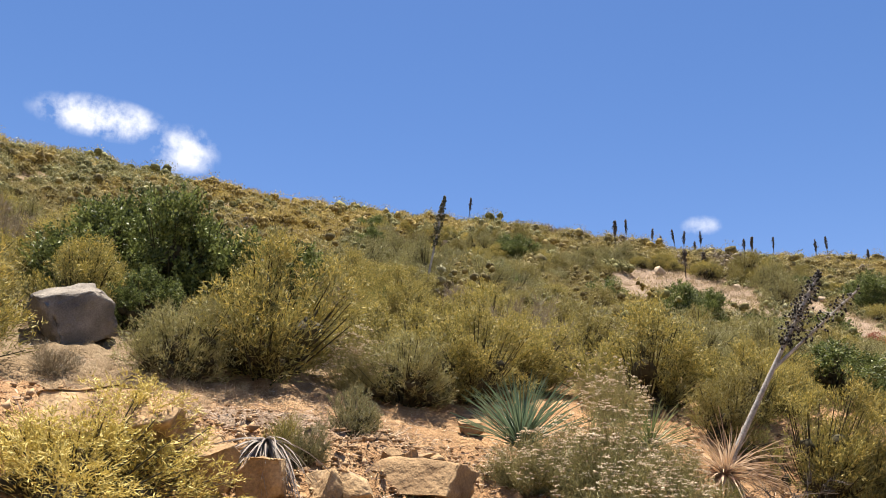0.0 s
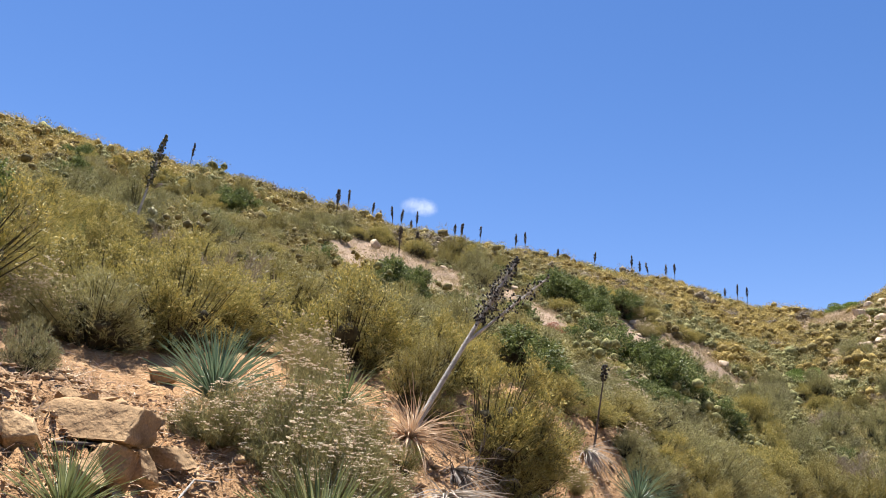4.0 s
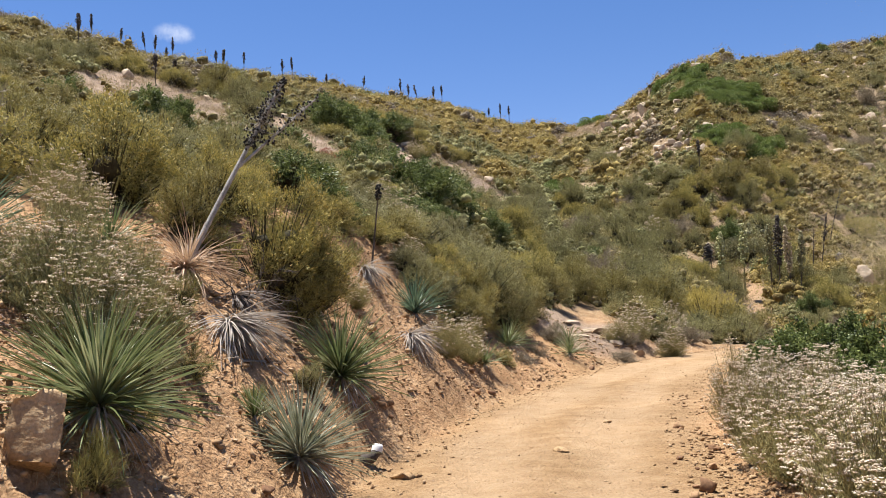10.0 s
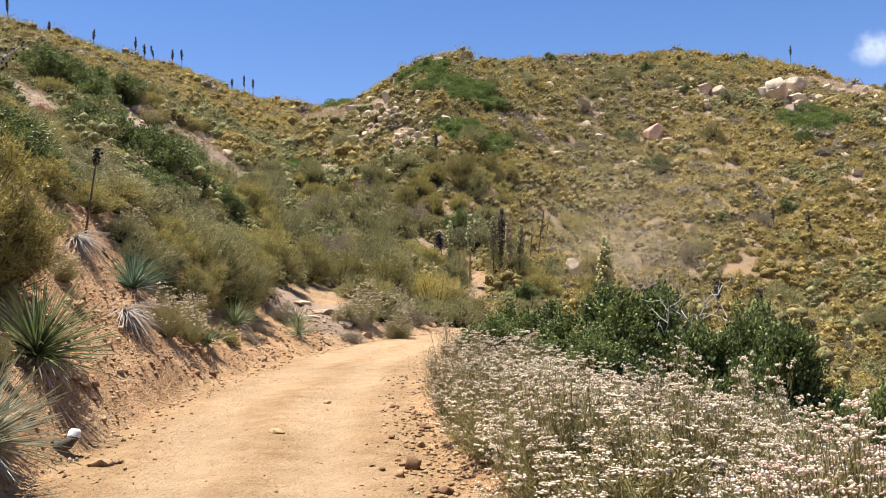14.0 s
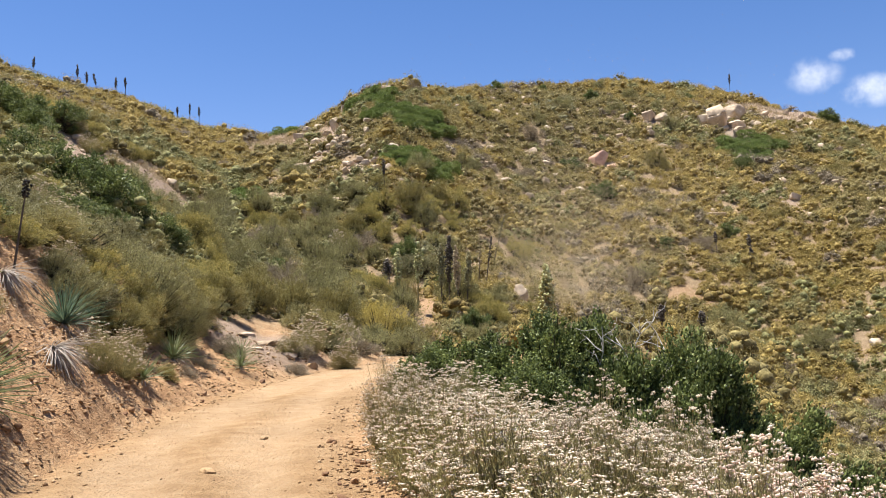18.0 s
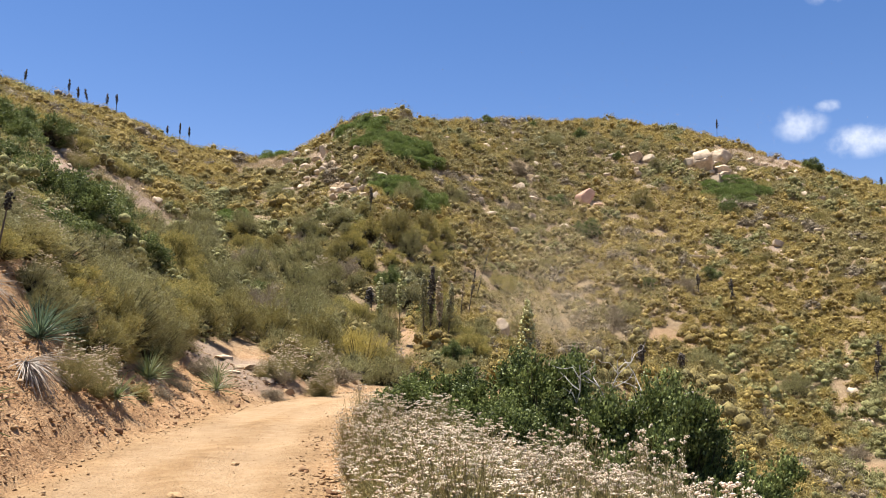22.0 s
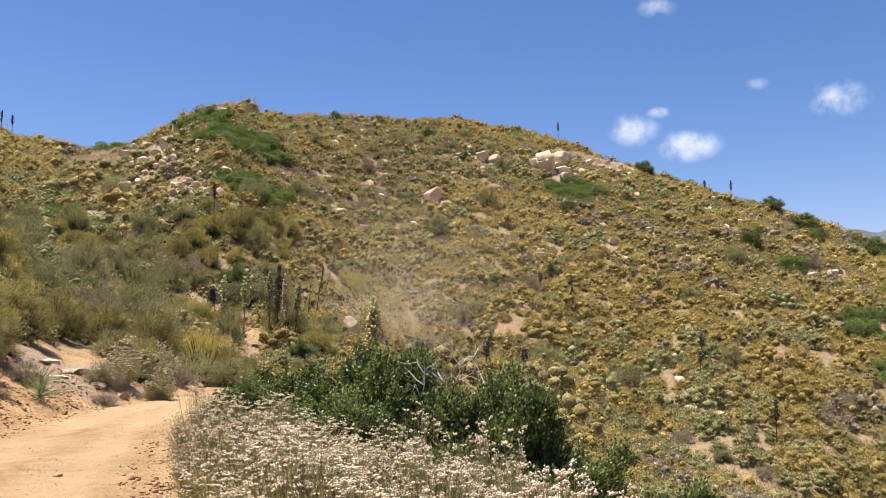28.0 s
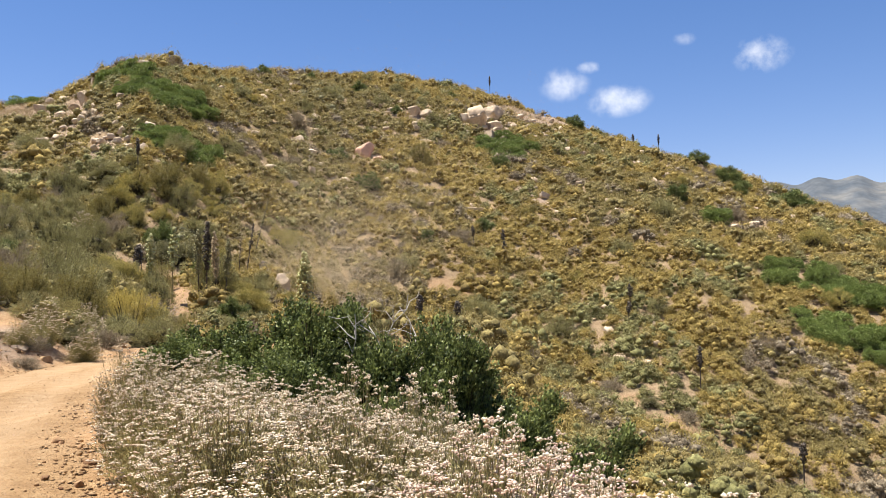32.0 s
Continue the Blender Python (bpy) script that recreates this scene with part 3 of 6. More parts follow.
def scales(rng, base, out, length, width):
    """Leafy scraps lying loosely over a clump, one triangle each, facing mostly outwards."""
    n = len(base)
    out = unit(out + rng.normal(size=(n, 3)) * 0.5)
    way = unit(np.cross(out, rng.normal(size=(n, 3))) + out * rng.uniform(-0.1, 0.7, n)[:, None])
    side = unit(np.cross(out, way))
    length, width = np.broadcast_to(length, n)[:, None], np.broadcast_to(width, n)[:, None]
    v = np.stack([base - side * width * 0.5 - way * length * 0.4, base + side * width * 0.5 - way * length * 0.3, base + way * length * 0.6], 1).reshape(-1, 3)
    return v, (np.arange(n) * 3)[:, None] + np.array([[0, 1, 2]])


def florets(rng, places, size, flat):
    """Tiny flat buds of eight faces, one at each place."""
    n = len(places)
    six = np.array([(1, 0, 0), (-1, 0, 0), (0, 1, 0), (0, -1, 0), (0, 0, flat), (0, 0, -flat)], float)
    faces = np.array([(0, 2, 4), (2, 1, 4), (1, 3, 4), (3, 0, 4), (2, 0, 5), (1, 2, 5), (3, 1, 5), (0, 3, 5)])
    v = places[:, None] + six[None] * rng.uniform(0.4, 1.6, (n, 6, 1)) * np.broadcast_to(size, n)[:, None, None]
    return v.reshape(-1, 3), ((np.arange(n) * 6)[:, None, None] + faces[None]).reshape(-1, 3)


def unit(v):
    return v / (np.linalg.norm(v, axis=-1, keepdims=True) + 1e-9)


BALL = np.array([(0, 0, 1), (0.894, 0, 0.447), (0.276, 0.851, 0.447), (-0.724, 0.526, 0.447), (-0.724, -0.526, 0.447), (0.276, -0.851, 0.447),
                 (0.724, 0.526, -0.447), (-0.276, 0.851, -0.447), (-0.894, 0, -0.447), (-0.276, -0.851, -0.447), (0.724, -0.526, -0.447), (0, 0, -1)])
BALL_F = np.array([(0, 1, 2), (0, 2, 3), (0, 3, 4), (0, 4, 5), (0, 5, 1), (1, 6, 2), (2, 7, 3), (3, 8, 4), (4, 9, 5), (5, 10, 1),
                   (2, 6, 7), (3, 7, 8), (4, 8, 9), (5, 9, 10), (1, 10, 6), (11, 7, 6), (11, 8, 7), (11, 9, 8), (11, 10, 9), (11, 6, 10)])


def pods(rng, places, size, flat=1.0):
    """Small lumpy balls, one at each place."""
    n = len(places)
    k = np.broadcast_to(size, n)[:, None, None] * rng.uniform(0.75, 1.25, (n, 12, 1))
    v = (places[:, None] + BALL[None] * k * np.array([1, 1, flat])).reshape(-1, 3)
    f = ((np.arange(n) * 12)[:, None, None] + BALL_F[None]).reshape(-1, 3)
    return v, f


def crown_points(rng, lumps, per, radius, tall, lump=0.36, upright=0.5, shell=1.1):
    """Leaf bases and ways for a dome heaped from many uneven rounded clumps, and the clumps' middles and sizes."""
    k = np.arange(lumps) + rng.uniform(0, 0.8, lumps)
    a = k * 2.39996 + rng.uniform(0, 6.28)
    up = np.clip(1 - k / lumps + rng.normal(size=lumps) * 0.08, 0.02, 1)
    reach = rng.uniform(0.55, 1.0, lumps) * (1 - 0.45 * lump)
    flat = np.sqrt(np.clip(1 - up ** 2, 0, 1))
    centre = np.stack([np.cos(a) * flat * radius * reach, np.sin(a) * flat * radius * reach, 0.04 + up * tall * reach], 1)
    size = radius * lump * rng.uniform(0.6, 1.25, lumps)
    which = rng.choice(lumps, lumps * per, p=size ** 2 / (size ** 2).sum())
    out = unit(rng.normal(size=(lumps * per, 3)) + np.array([0, 0, 0.35]) + unit(centre[which]) * 0.4)
    base = centre[which] + out * (size[which] * rng.uniform(0.5, shell, lumps * per) ** 0.7)[:, None] * np.array([1, 1, 0.85])
    base[:, 2] = np.abs(base[:, 2])
    way = unit(out * 0.75 + rng.normal(size=base.shape) * 0.45 + np.array([0, 0, upright]))
    return base, way, centre, size, out


def sprig_points(rng, lumps, sprigs, per, radius, tall, lump=0.36, upright=0.5, reach=0.2):
    """Leaves set along the outer ends of many sprigs that fan out from a shrub's foot into uneven clumps.

    Gives leaf bases and ways, how far down its sprig each leaf sits (0 at the tip), the sprig tips, and the clumps."""
    k = np.arange(lumps) + rng.uniform(0, 0.8, lumps)
    a = k * 2.39996 + rng.uniform(0, 6.28)
    up = np.clip(1 - k / lumps + rng.normal(size=lumps) * 0.1, 0.05, 1)
    far = rng.uniform(0.5, 1.05, lumps) * (1 - 0.45 * lump)
    flat = np.sqrt(np.clip(1 - up ** 2, 0, 1))
    centre = np.stack([np.cos(a) * flat * radius * far, np.sin(a) * flat * radius * far, 0.06 + up * tall * far], 1)
    size = radius * lump * rng.uniform(0.55, 1.35, lumps)
    which = rng.choice(lumps, sprigs, p=size ** 2 / (size ** 2).sum())
    out = unit(rng.normal(size=(sprigs, 3)) + np.array([0, 0, 0.5]) + unit(centre[which]) * 0.5)
    tip = centre[which] + out * (size[which] * rng.uniform(0.6, 1.25, sprigs))[:, None]
    tip[:, 2] = np.abs(tip[:, 2]) + 0.02
    line = unit(unit(tip - tip * np.array([0.2, 0.2, 0.0])) * 0.4 + out * 0.7 + np.array([0, 0, upright]))
    q = np.repeat(np.arange(sprigs), per)
    u = rng.random(len(q)) ** 1.2
    span = reach * rng.uniform(0.6, 1.3, sprigs)[q]
    base = tip[q] - line[q] * (u * span)[:, None] + rng.normal(size=(len(q), 3)) * 0.010
    way = unit(line[q] * 0.8 + rng.normal(size=base.shape) * 0.5)
    return base, way, u, tip, centre, size


def rods(starts, ends, r0, r1, sides=4):
    """Tapered sticks from starts to ends."""
    starts, ends = np.asarray(starts, float), np.asarray(ends, float)
    n = len(starts)
    way = unit(ends - starts)
    ref = np.where(np.abs(way[:, 2:3]) > 0.9, np.array([[1.0, 0, 0]]), np.array([[0, 0, 1.0]]))
    e1 = unit(np.cross(way, ref))
    e2 = np.cross(way, e1)
    ang = np.arange(sides) * 2 * np.pi / sides
    ring = e1[:, None] * np.cos(ang)[None, :, None] + e2[:, None] * np.sin(ang)[None, :, None]
    r0, r1 = np.broadcast_to(r0, n)[:, None, None], np.broadcast_to(r1, n)[:, None, None]
    v = np.concatenate([starts[:, None] + ring * r0, ends[:, None] + ring * r1], 1).reshape(-1, 3)
    k = np.arange(sides)
    f1 = np.stack([k, (k + 1) % sides, (k + 1) % sides + sides, k + sides], -1)
    f = ((np.arange(n) * 2 * sides)[:, None, None] + f1[None]).reshape(-1, 4)
    return v, f


# ---- brush: near shrubs, one thing each ----
SHRUBS = {
    # kind: leaf material, tip material (or None), label, leaf length, leaf width, height to width, upright, lumps, leaves a lump, lump size
    "golden": (M_GOLDBASE, M_GOLD, "rounded olive shrub with golden-yellow flowering tips", 0.040, 0.0050, 0.78, 0.55, 12, 840, 0.42),
    "yellow": (M_GOLD, M_GOLD, "rounded shrub covered in bright golden-yellow flowering tips", 0.034, 0.0045, 0.78, 0.55, 12, 840, 0.42),
    "wisp": (M_GOLDBASE, None, "wispy straw-green tuft of fine upright stems", 0.22, 0.006, 0.9, 1.3, 7, 170, 0.45),
    "olive": (M_OLIVE, M_GREEN, "rounded olive-green chaparral shrub on the dry slope", 0.040, 0.0052, 0.76, 0.5, 12, 820, 0.42),
    "green": (M_GREEN, None, "upright dull-green chamise shrub with fine leaves", 0.052, 0.0055, 0.85, 0.9, 22, 400, 0.38),
    "dark": (M_DARK, None, "dense dark-green broad-leaved shrub", 0.024, 0.017, 0.85, 0.12, 26, 560, 0.34),
    "thicket": (M_DARK, None, "dense dark-green leafy shrub behind the roadside flowers", 0.021, 0.015, 0.85, 0.15, 30, 700, 0.30),
    "sage": (M_SAGE, None, "grey-green sage shrub with soft pale leaves", 0.045, 0.009, 0.7, 0.6, 18, 320, 0.38),
    "dry": (M_DRY, None, "dead grey-brown brush with bare twigs", 0.10, 0.005, 0.6, 0.4, 16, 190, 0.42),
    "rust": (M_RED, None, "rust-red withered shrub among green brush", 0.06, 0.014, 0.6, 0.5, 16, 150, 0.40),
    "oak": (M_OAK, None, "broad bright-green evergreen shrub on the far hillside", 0.026, 0.020, 0.5, 0.2, 30, 330, 0.30),
}
LIBRARY = {}


def shrub_library():
    rng = np.random.default_rng(5)
    for kind, (leaf_m, tip_m, label, ln, wd, tall, upright, lumps, per, lump) in SHRUBS.items():
        for variant in range(3 if kind != "rust" else 1):
            if kind in ("oak", "rust"):
                base, way, centre, size, _ = crown_points(rng, lumps, per, 0.5, tall * 0.95, lump, upright)
                u = rng.random(len(base))
            else:
                base, way, u, _, centre, size = sprig_points(rng, lumps, lumps * per // 13, 24, 0.5, tall * 0.95, lump, upright, {"wisp": 0.26, "thicket": 0.13}.get(kind, 0.18))
            v, f = blades(rng, base, way, ln * rng.uniform(0.6, 1.4, len(base)), wd * rng.uniform(0.7, 1.3, len(base)))
            meshes = [("foliage", mesh_of("foliage", v, f, leaf_m))]
            if tip_m:
                pick = (base[:, 2] > 0.12 + 0.2 * rng.random(len(base))) & (u < 0.45) & (rng.random(len(base)) < 0.75)
                b2 = base[pick] + way[pick] * ln * 0.5
                v, f = blades(rng, b2, unit(way[pick] + rng.normal(size=b2.shape) * 0.4), ln * rng.uniform(0.4, 0.9, len(b2)), wd * 1.3)
                meshes.append(("blossom", mesh_of("blossom", v, f, tip_m)))
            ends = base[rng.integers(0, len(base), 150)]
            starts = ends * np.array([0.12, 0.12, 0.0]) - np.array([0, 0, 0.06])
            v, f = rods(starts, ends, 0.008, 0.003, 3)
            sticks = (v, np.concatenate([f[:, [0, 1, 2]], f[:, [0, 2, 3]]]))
            # lumps inside the clumps, dark in place of inner shade except in dry brush
            shade_lumps = pods(rng, centre * np.array([0.7, 0.7, 0.62]), size * (0.4 if kind != "dry" else 0.2), 0.9)
            meshes.append(("stem_knot", mesh_of("stem_knot", *join([sticks, shade_lumps]), M_SHADETWIG if kind != "dry" else M_DRY)))
            LIBRARY.setdefault(kind, []).append(meshes)


shrub_library()
SHRUB_NAMES = {"golden": "golden_shrub", "yellow": "golden_shrub", "wisp": "grass_tuft", "olive": "olive_shrub", "green": "chamise", "dark": "dark_shrub", "thicket": "dark_shrub", "sage": "sage_bush", "dry": "dead_brush", "oak": "scrub_oak"}
TAKEN = []  # circles of ground that a thing already stands on


def shrub(kind, x, y, width, seed, sink=0.05, stretch=1.0, label="", group="chaparral shrubs"):
    """One shrub on the slope."""
    g = random.Random(seed)
    ob = thing(SHRUB_NAMES.get(kind, "shrub"), (x, y, height(x, y) - sink - 0.11 * max(width - 1.8, 0)), label or SHRUBS[kind][2], "shrub", group, turn=g.uniform(0, 6.28))
    ob.scale = (width, width, width * stretch)
    gx, gy = height(x + 0.5, y) - height(x - 0.5, y), height(x, y + 0.5) - height(x, y - 0.5)
    hang = 0.45
    ob.rotation_euler = (Vector((-gx * hang, -gy * hang, 1)).to_track_quat("Z", "Y").to_matrix() @ Euler((0, 0, g.uniform(0, 6.28))).to_matrix()).to_euler()
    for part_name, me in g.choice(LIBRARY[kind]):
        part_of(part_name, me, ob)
    TAKEN.append((x, y, width * 0.5))
    return ob


# ---- brush: the slopes beyond, too many to count ----
def scatter(rng, az0, az1, r0, r1, spacing, keep):
    """Places spread over a sector, none nearer to another than about the spacing."""
    area = math.radians(az1 - az0) * (r1 * r1 - r0 * r0) / 2
    n = int(area / spacing ** 2 * 2.2)
    a = np.radians(rng.uniform(az0, az1, n))
    r = np.sqrt(rng.uniform(r0 * r0, r1 * r1, n))
    x, y = r * np.sin(a), r * np.cos(a)
    ok = keep(x, y)
    x, y = x[ok], y[ok]
    cell, out = {}, []
    for k in range(len(x)):
        c = (int(x[k] // spacing), int(y[k] // spacing))
        if all((x[k] - x[q]) ** 2 + (y[k] - y[q]) ** 2 > (spacing * 0.72) ** 2 for i in (-1, 0, 1) for j in (-1, 0, 1) for q in cell.get((c[0] + i, c[1] + j), ())):
            cell.setdefault(c, []).append(k)
            out.append(k)
    return x[out], y[out]


def far_brush(name, label, leaf_m, places, widths, clumps, per, ln, wd, tall, upright, seed, solid=0.36, lump=0.42):
    """Many small shrubs in one mesh: lumpy mounds bristling with leaves."""
    rng = np.random.default_rng(seed)
    x, y = places
    if not len(x):
        return
    z = land(x, y)[0]
    gx, gy = np.clip((land(x + 2, y)[0] - land(x - 2, y)[0]) / 4, -0.2, 0.2), np.clip((land(x, y + 2)[0] - land(x, y - 2)[0]) / 4, -0.2, 0.2)
    bases, ways, outs, lumps, sizes = [], [], [], [], []
    for k in range(len(x)):
        b, w, c, r, o = crown_points(rng, clumps, per, widths[k] * 0.5, widths[k] * tall * rng.uniform(0.55, 1.15), lump, upright, 1.25)
        b[:, 2] += b[:, 0] * gx[k] + b[:, 1] * gy[k] - 0.12 * widths[k] * rng.random(len(b)) * (b[:, 2] < 0.3 * widths[k])
        c[:, 2] += c[:, 0] * gx[k] + c[:, 1] * gy[k] - 0.05
        here = np.array([x[k], y[k], z[k] - 0.06])
        bases.append(b + here)
        ways.append(w)
        outs.append(o)
        lumps.append(c + here)
        sizes.append(r)
    base, way, out = np.concatenate(bases), np.concatenate(ways), np.concatenate(outs)
    n, lie = len(base), rng.random(len(base)) < 0.5
    v, f = join([scales(rng, base[lie], out[lie], (ln * rng.uniform(0.6, 1.5, n))[lie], (wd * rng.uniform(0.6, 1.4, n))[lie]),
                 flakes(rng, base[~lie], way[~lie], (1.4 * ln * rng.uniform(0.6, 1.4, n))[~lie], (0.8 * wd * rng.uniform(0.7, 1.3, n))[~lie])])
    me = mesh_of(name, v, f, leaf_m)
    ob = tagged(new(name, me), label, "brush", kind="stuff")
    # solid lumps that stand in for the shaded inside of each mound
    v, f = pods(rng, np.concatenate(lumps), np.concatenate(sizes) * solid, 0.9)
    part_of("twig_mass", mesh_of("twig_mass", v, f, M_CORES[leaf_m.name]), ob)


# olive, gold and green lumps darker than their leaves: inner shade in the colour
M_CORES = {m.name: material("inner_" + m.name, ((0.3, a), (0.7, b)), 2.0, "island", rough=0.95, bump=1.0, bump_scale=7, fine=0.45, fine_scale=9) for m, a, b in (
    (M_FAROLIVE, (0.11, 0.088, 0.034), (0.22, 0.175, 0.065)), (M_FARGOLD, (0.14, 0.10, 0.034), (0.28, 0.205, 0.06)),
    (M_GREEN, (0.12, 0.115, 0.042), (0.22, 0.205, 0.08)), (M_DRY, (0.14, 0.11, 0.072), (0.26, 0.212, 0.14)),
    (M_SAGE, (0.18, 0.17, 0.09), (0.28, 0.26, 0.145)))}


def open_ground(x, y, margin=0.5):
    _, edge, side = land(x, y)
    pale, red = bare_at(x, y)
    free = np.ones(x.shape, bool)
    for tx, ty, tr in TAKEN:
        free &= (x - tx) ** 2 + (y - ty) ** 2 > tr * tr
    return free & (edge > margin) & (np.maximum(pale, red) < np.random.default_rng(2).random(x.shape) * 0.9 + 0.1)

# ---- far hill and ridge: the larger green shrubs, one by one ----
def large_shrubs():
    """(kind, x, y, width, height to width)"""
    for k, (kind, x, y, width, stretch) in enumerate((
        ("oak", 4.6, 80.5, 3.0, 1.0), ("oak", 6.4, 81.5, 2.6, 0.9), ("oak", -2.6, 94.5, 4.2, 0.7), ("oak", 1.0, 92.5, 2.6, 0.7),
        ("oak", -4.7, 61.6, 3.0, 0.9), ("green", -1.4, 69.0, 3.4, 0.6), ("green", 3.2, 58.0, 2.4, 0.7), 
        ("oak", 51.1, 54.8, 3.2, 0.9), 
        ("dark", 64.7, 72.0, 3.0, 0.8), ("dark", 63.7, 66.1, 3.2, 0.7), ("dark", 65.9, 60.2, 4.0, 0.6), ("dark", 62.5, 63.5, 2.4, 0.6),
        ("dark", -7.4, 30.0, 2.8, 0.85), ("dark", -8.8, 30.2, 2.8, 0.85), ("dark", -6.2, 30.6, 2.4, 0.8), ("dark", -5.3, 31.2, 1.8, 0.8), ("dark", -10.0, 30.4, 2.4, 0.8), ("dark", -8.0, 31.4, 2.6, 0.9), ("dark", -14.2, 44.5, 3.2, 0.8), ("dark", -16.4, 45.4, 3.4, 0.8), ("dark", -12.8, 42.5, 2.2, 0.7),
        ("dark", -20.0, 33.2, 2.2, 0.9), ("dark", -21.6, 34.0, 2.2, 0.9), ("green", -23.5, 48.0, 2.4, 1.1), ("dark", -35.0, 37.6, 3.2, 0.7), ("dark", -37.2, 38.6, 2.8, 0.7),
        ("dark", -14.0, 6.0, 2.6, 1.1), ("dark", -14.6, 4.7, 2.4, 0.9), ("dark", -15.2, 5.6, 2.5, 1.0), ("dark", -12.9, 7.2, 2.2, 1.0), ("rust", -12.4, 33.4, 1.0, 0.9), ("rust", -12.0, 34.2, 0.7, 0.8),
        ("dark", -17.2, 27.4, 2.4, 0.9), ("dark", -15.9, 27.2, 2.2, 0.9), ("dark", -17.6, 47.2, 3.2, 0.8), ("dark", -15.8, 48.6, 3.0, 0.8), ("dark", -14.6, 51.6, 2.8, 0.8), ("green", -20.6, 43.0, 2.8, 0.9), ("dark", -13.2, 30.9, 2.2, 0.8), ("dark", -8.0, 34.3, 2.6, 0.8), ("dark", -7.6, 36.6, 2.4, 0.8), ("dark", -22.2, 29.9, 2.4, 0.8), ("oak", -4.7, 60.6, 2.4, 0.8),
        ("green", 6.6, 33.6, 1.6, 0.8), ("dark", 6.9, 36.0, 1.6, 0.9), ("dry", 3.6, 35.4, 1.8, 0.8), ("olive", 3.0, 36.5, 1.8, 0.8), ("golden", 8.2, 38.2, 2.0, 0.9), ("green", 9.2, 42.5, 2.2, 0.9), ("dark", 7.2, 43.5, 1.8, 0.9), ("golden", 3.0, 41.8, 2.0, 0.9),
        ("olive", 6.4, 33.0, 1.4, 0.7), ("dry", 7.4, 34.5, 1.2, 0.8), ("sage", 1.0, 35.0, 1.4, 0.8), ("golden", 1.6, 38.5, 1.9, 0.9), ("green", -0.6, 36.0, 1.8, 0.9), ("olive", -2.4, 34.0, 1.7, 0.9), ("golden", -4.2, 33.0, 1.9, 0.9), ("dark", -1.8, 39.5, 2.0, 0.8),
        ("golden", 2.4, 43.0, 2.1, 0.9), ("olive", 10.4, 38.5, 1.8, 0.8), ("golden", 11.6, 43.0, 2.0, 0.9), ("sage", 9.4, 35.5, 1.4, 0.8), ("green", -5.0, 36.5, 1.9, 0.9),
        ("dry", 20.9, 35.1, 1.3, 0.7), ("sage", 25.4, 38.6, 1.2, 0.7), ("dry", 25.5, 34.9, 1.4, 0.7), ("sage", 25.6, 32.1, 1.1, 0.7), ("dry", 26.3, 30.3, 1.2, 0.7),
        ("green", 16.6, 82.0, 2.4, 0.6), ("green", 28.5, 90.2, 2.6, 0.7), ("green", 33.5, 87.6, 2.6, 0.8), ("dry", 21.0, 52.5, 2.2, 0.9), ("dry", 27.9, 56.7, 2.0, 0.9),
    )):
        shrub(kind, x, y, width, 900 + k, stretch=stretch, group="large green shrubs" if kind in ("oak", "dark") else "chaparral shrubs")

    # green thickets hugging the far hill: middle, half-width across the view, half-depth, shrubs
    g = random.Random(77)
    for x0, y0, wide, deep, n in ((8.7, 72.8, 3.2, 3.2, 20), (8.1, 62.8, 2.5, 1.9, 13), (42.3, 74.9, 2.9, 3.4, 13), (49.0, 42.0, 4.0, 3.0, 15), (43.8, 36.0, 3.4, 2.4, 11), (7.0, 78.5, 1.2, 1.5, 3)):
        r0 = math.hypot(x0, y0)
        for k in range(n):
            a, q = k * 2.39996, math.sqrt((k + 0.5) / n)
            u, v = (math.cos(a) * q + g.uniform(-0.12, 0.12)) * wide, (math.sin(a) * q + g.uniform(-0.12, 0.12)) * deep
            shrub("oak", x0 + (u * y0 + v * x0) / r0, y0 + (-u * x0 + v * y0) / r0, g.uniform(1.9, 3.0), g.randrange(9999), stretch=g.uniform(0.75, 1.0), group="large green shrubs")


large_shrubs()


# ---- shrubs on the middle of the slope, one by one ----
def low_growth(x, y):
    """Lower growth on the brow below the dry terrace."""
    az, r = math.degrees(math.atan2(x, y)), math.hypot(x, y)
    return 1 - 0.42 * float(smooth(np.array(r), 13, 19) * smooth(np.array(az), -48, -40) * (1 - smooth(np.array(az), -16, -8)) * (1 - smooth(np.array(r), 44, 52)))


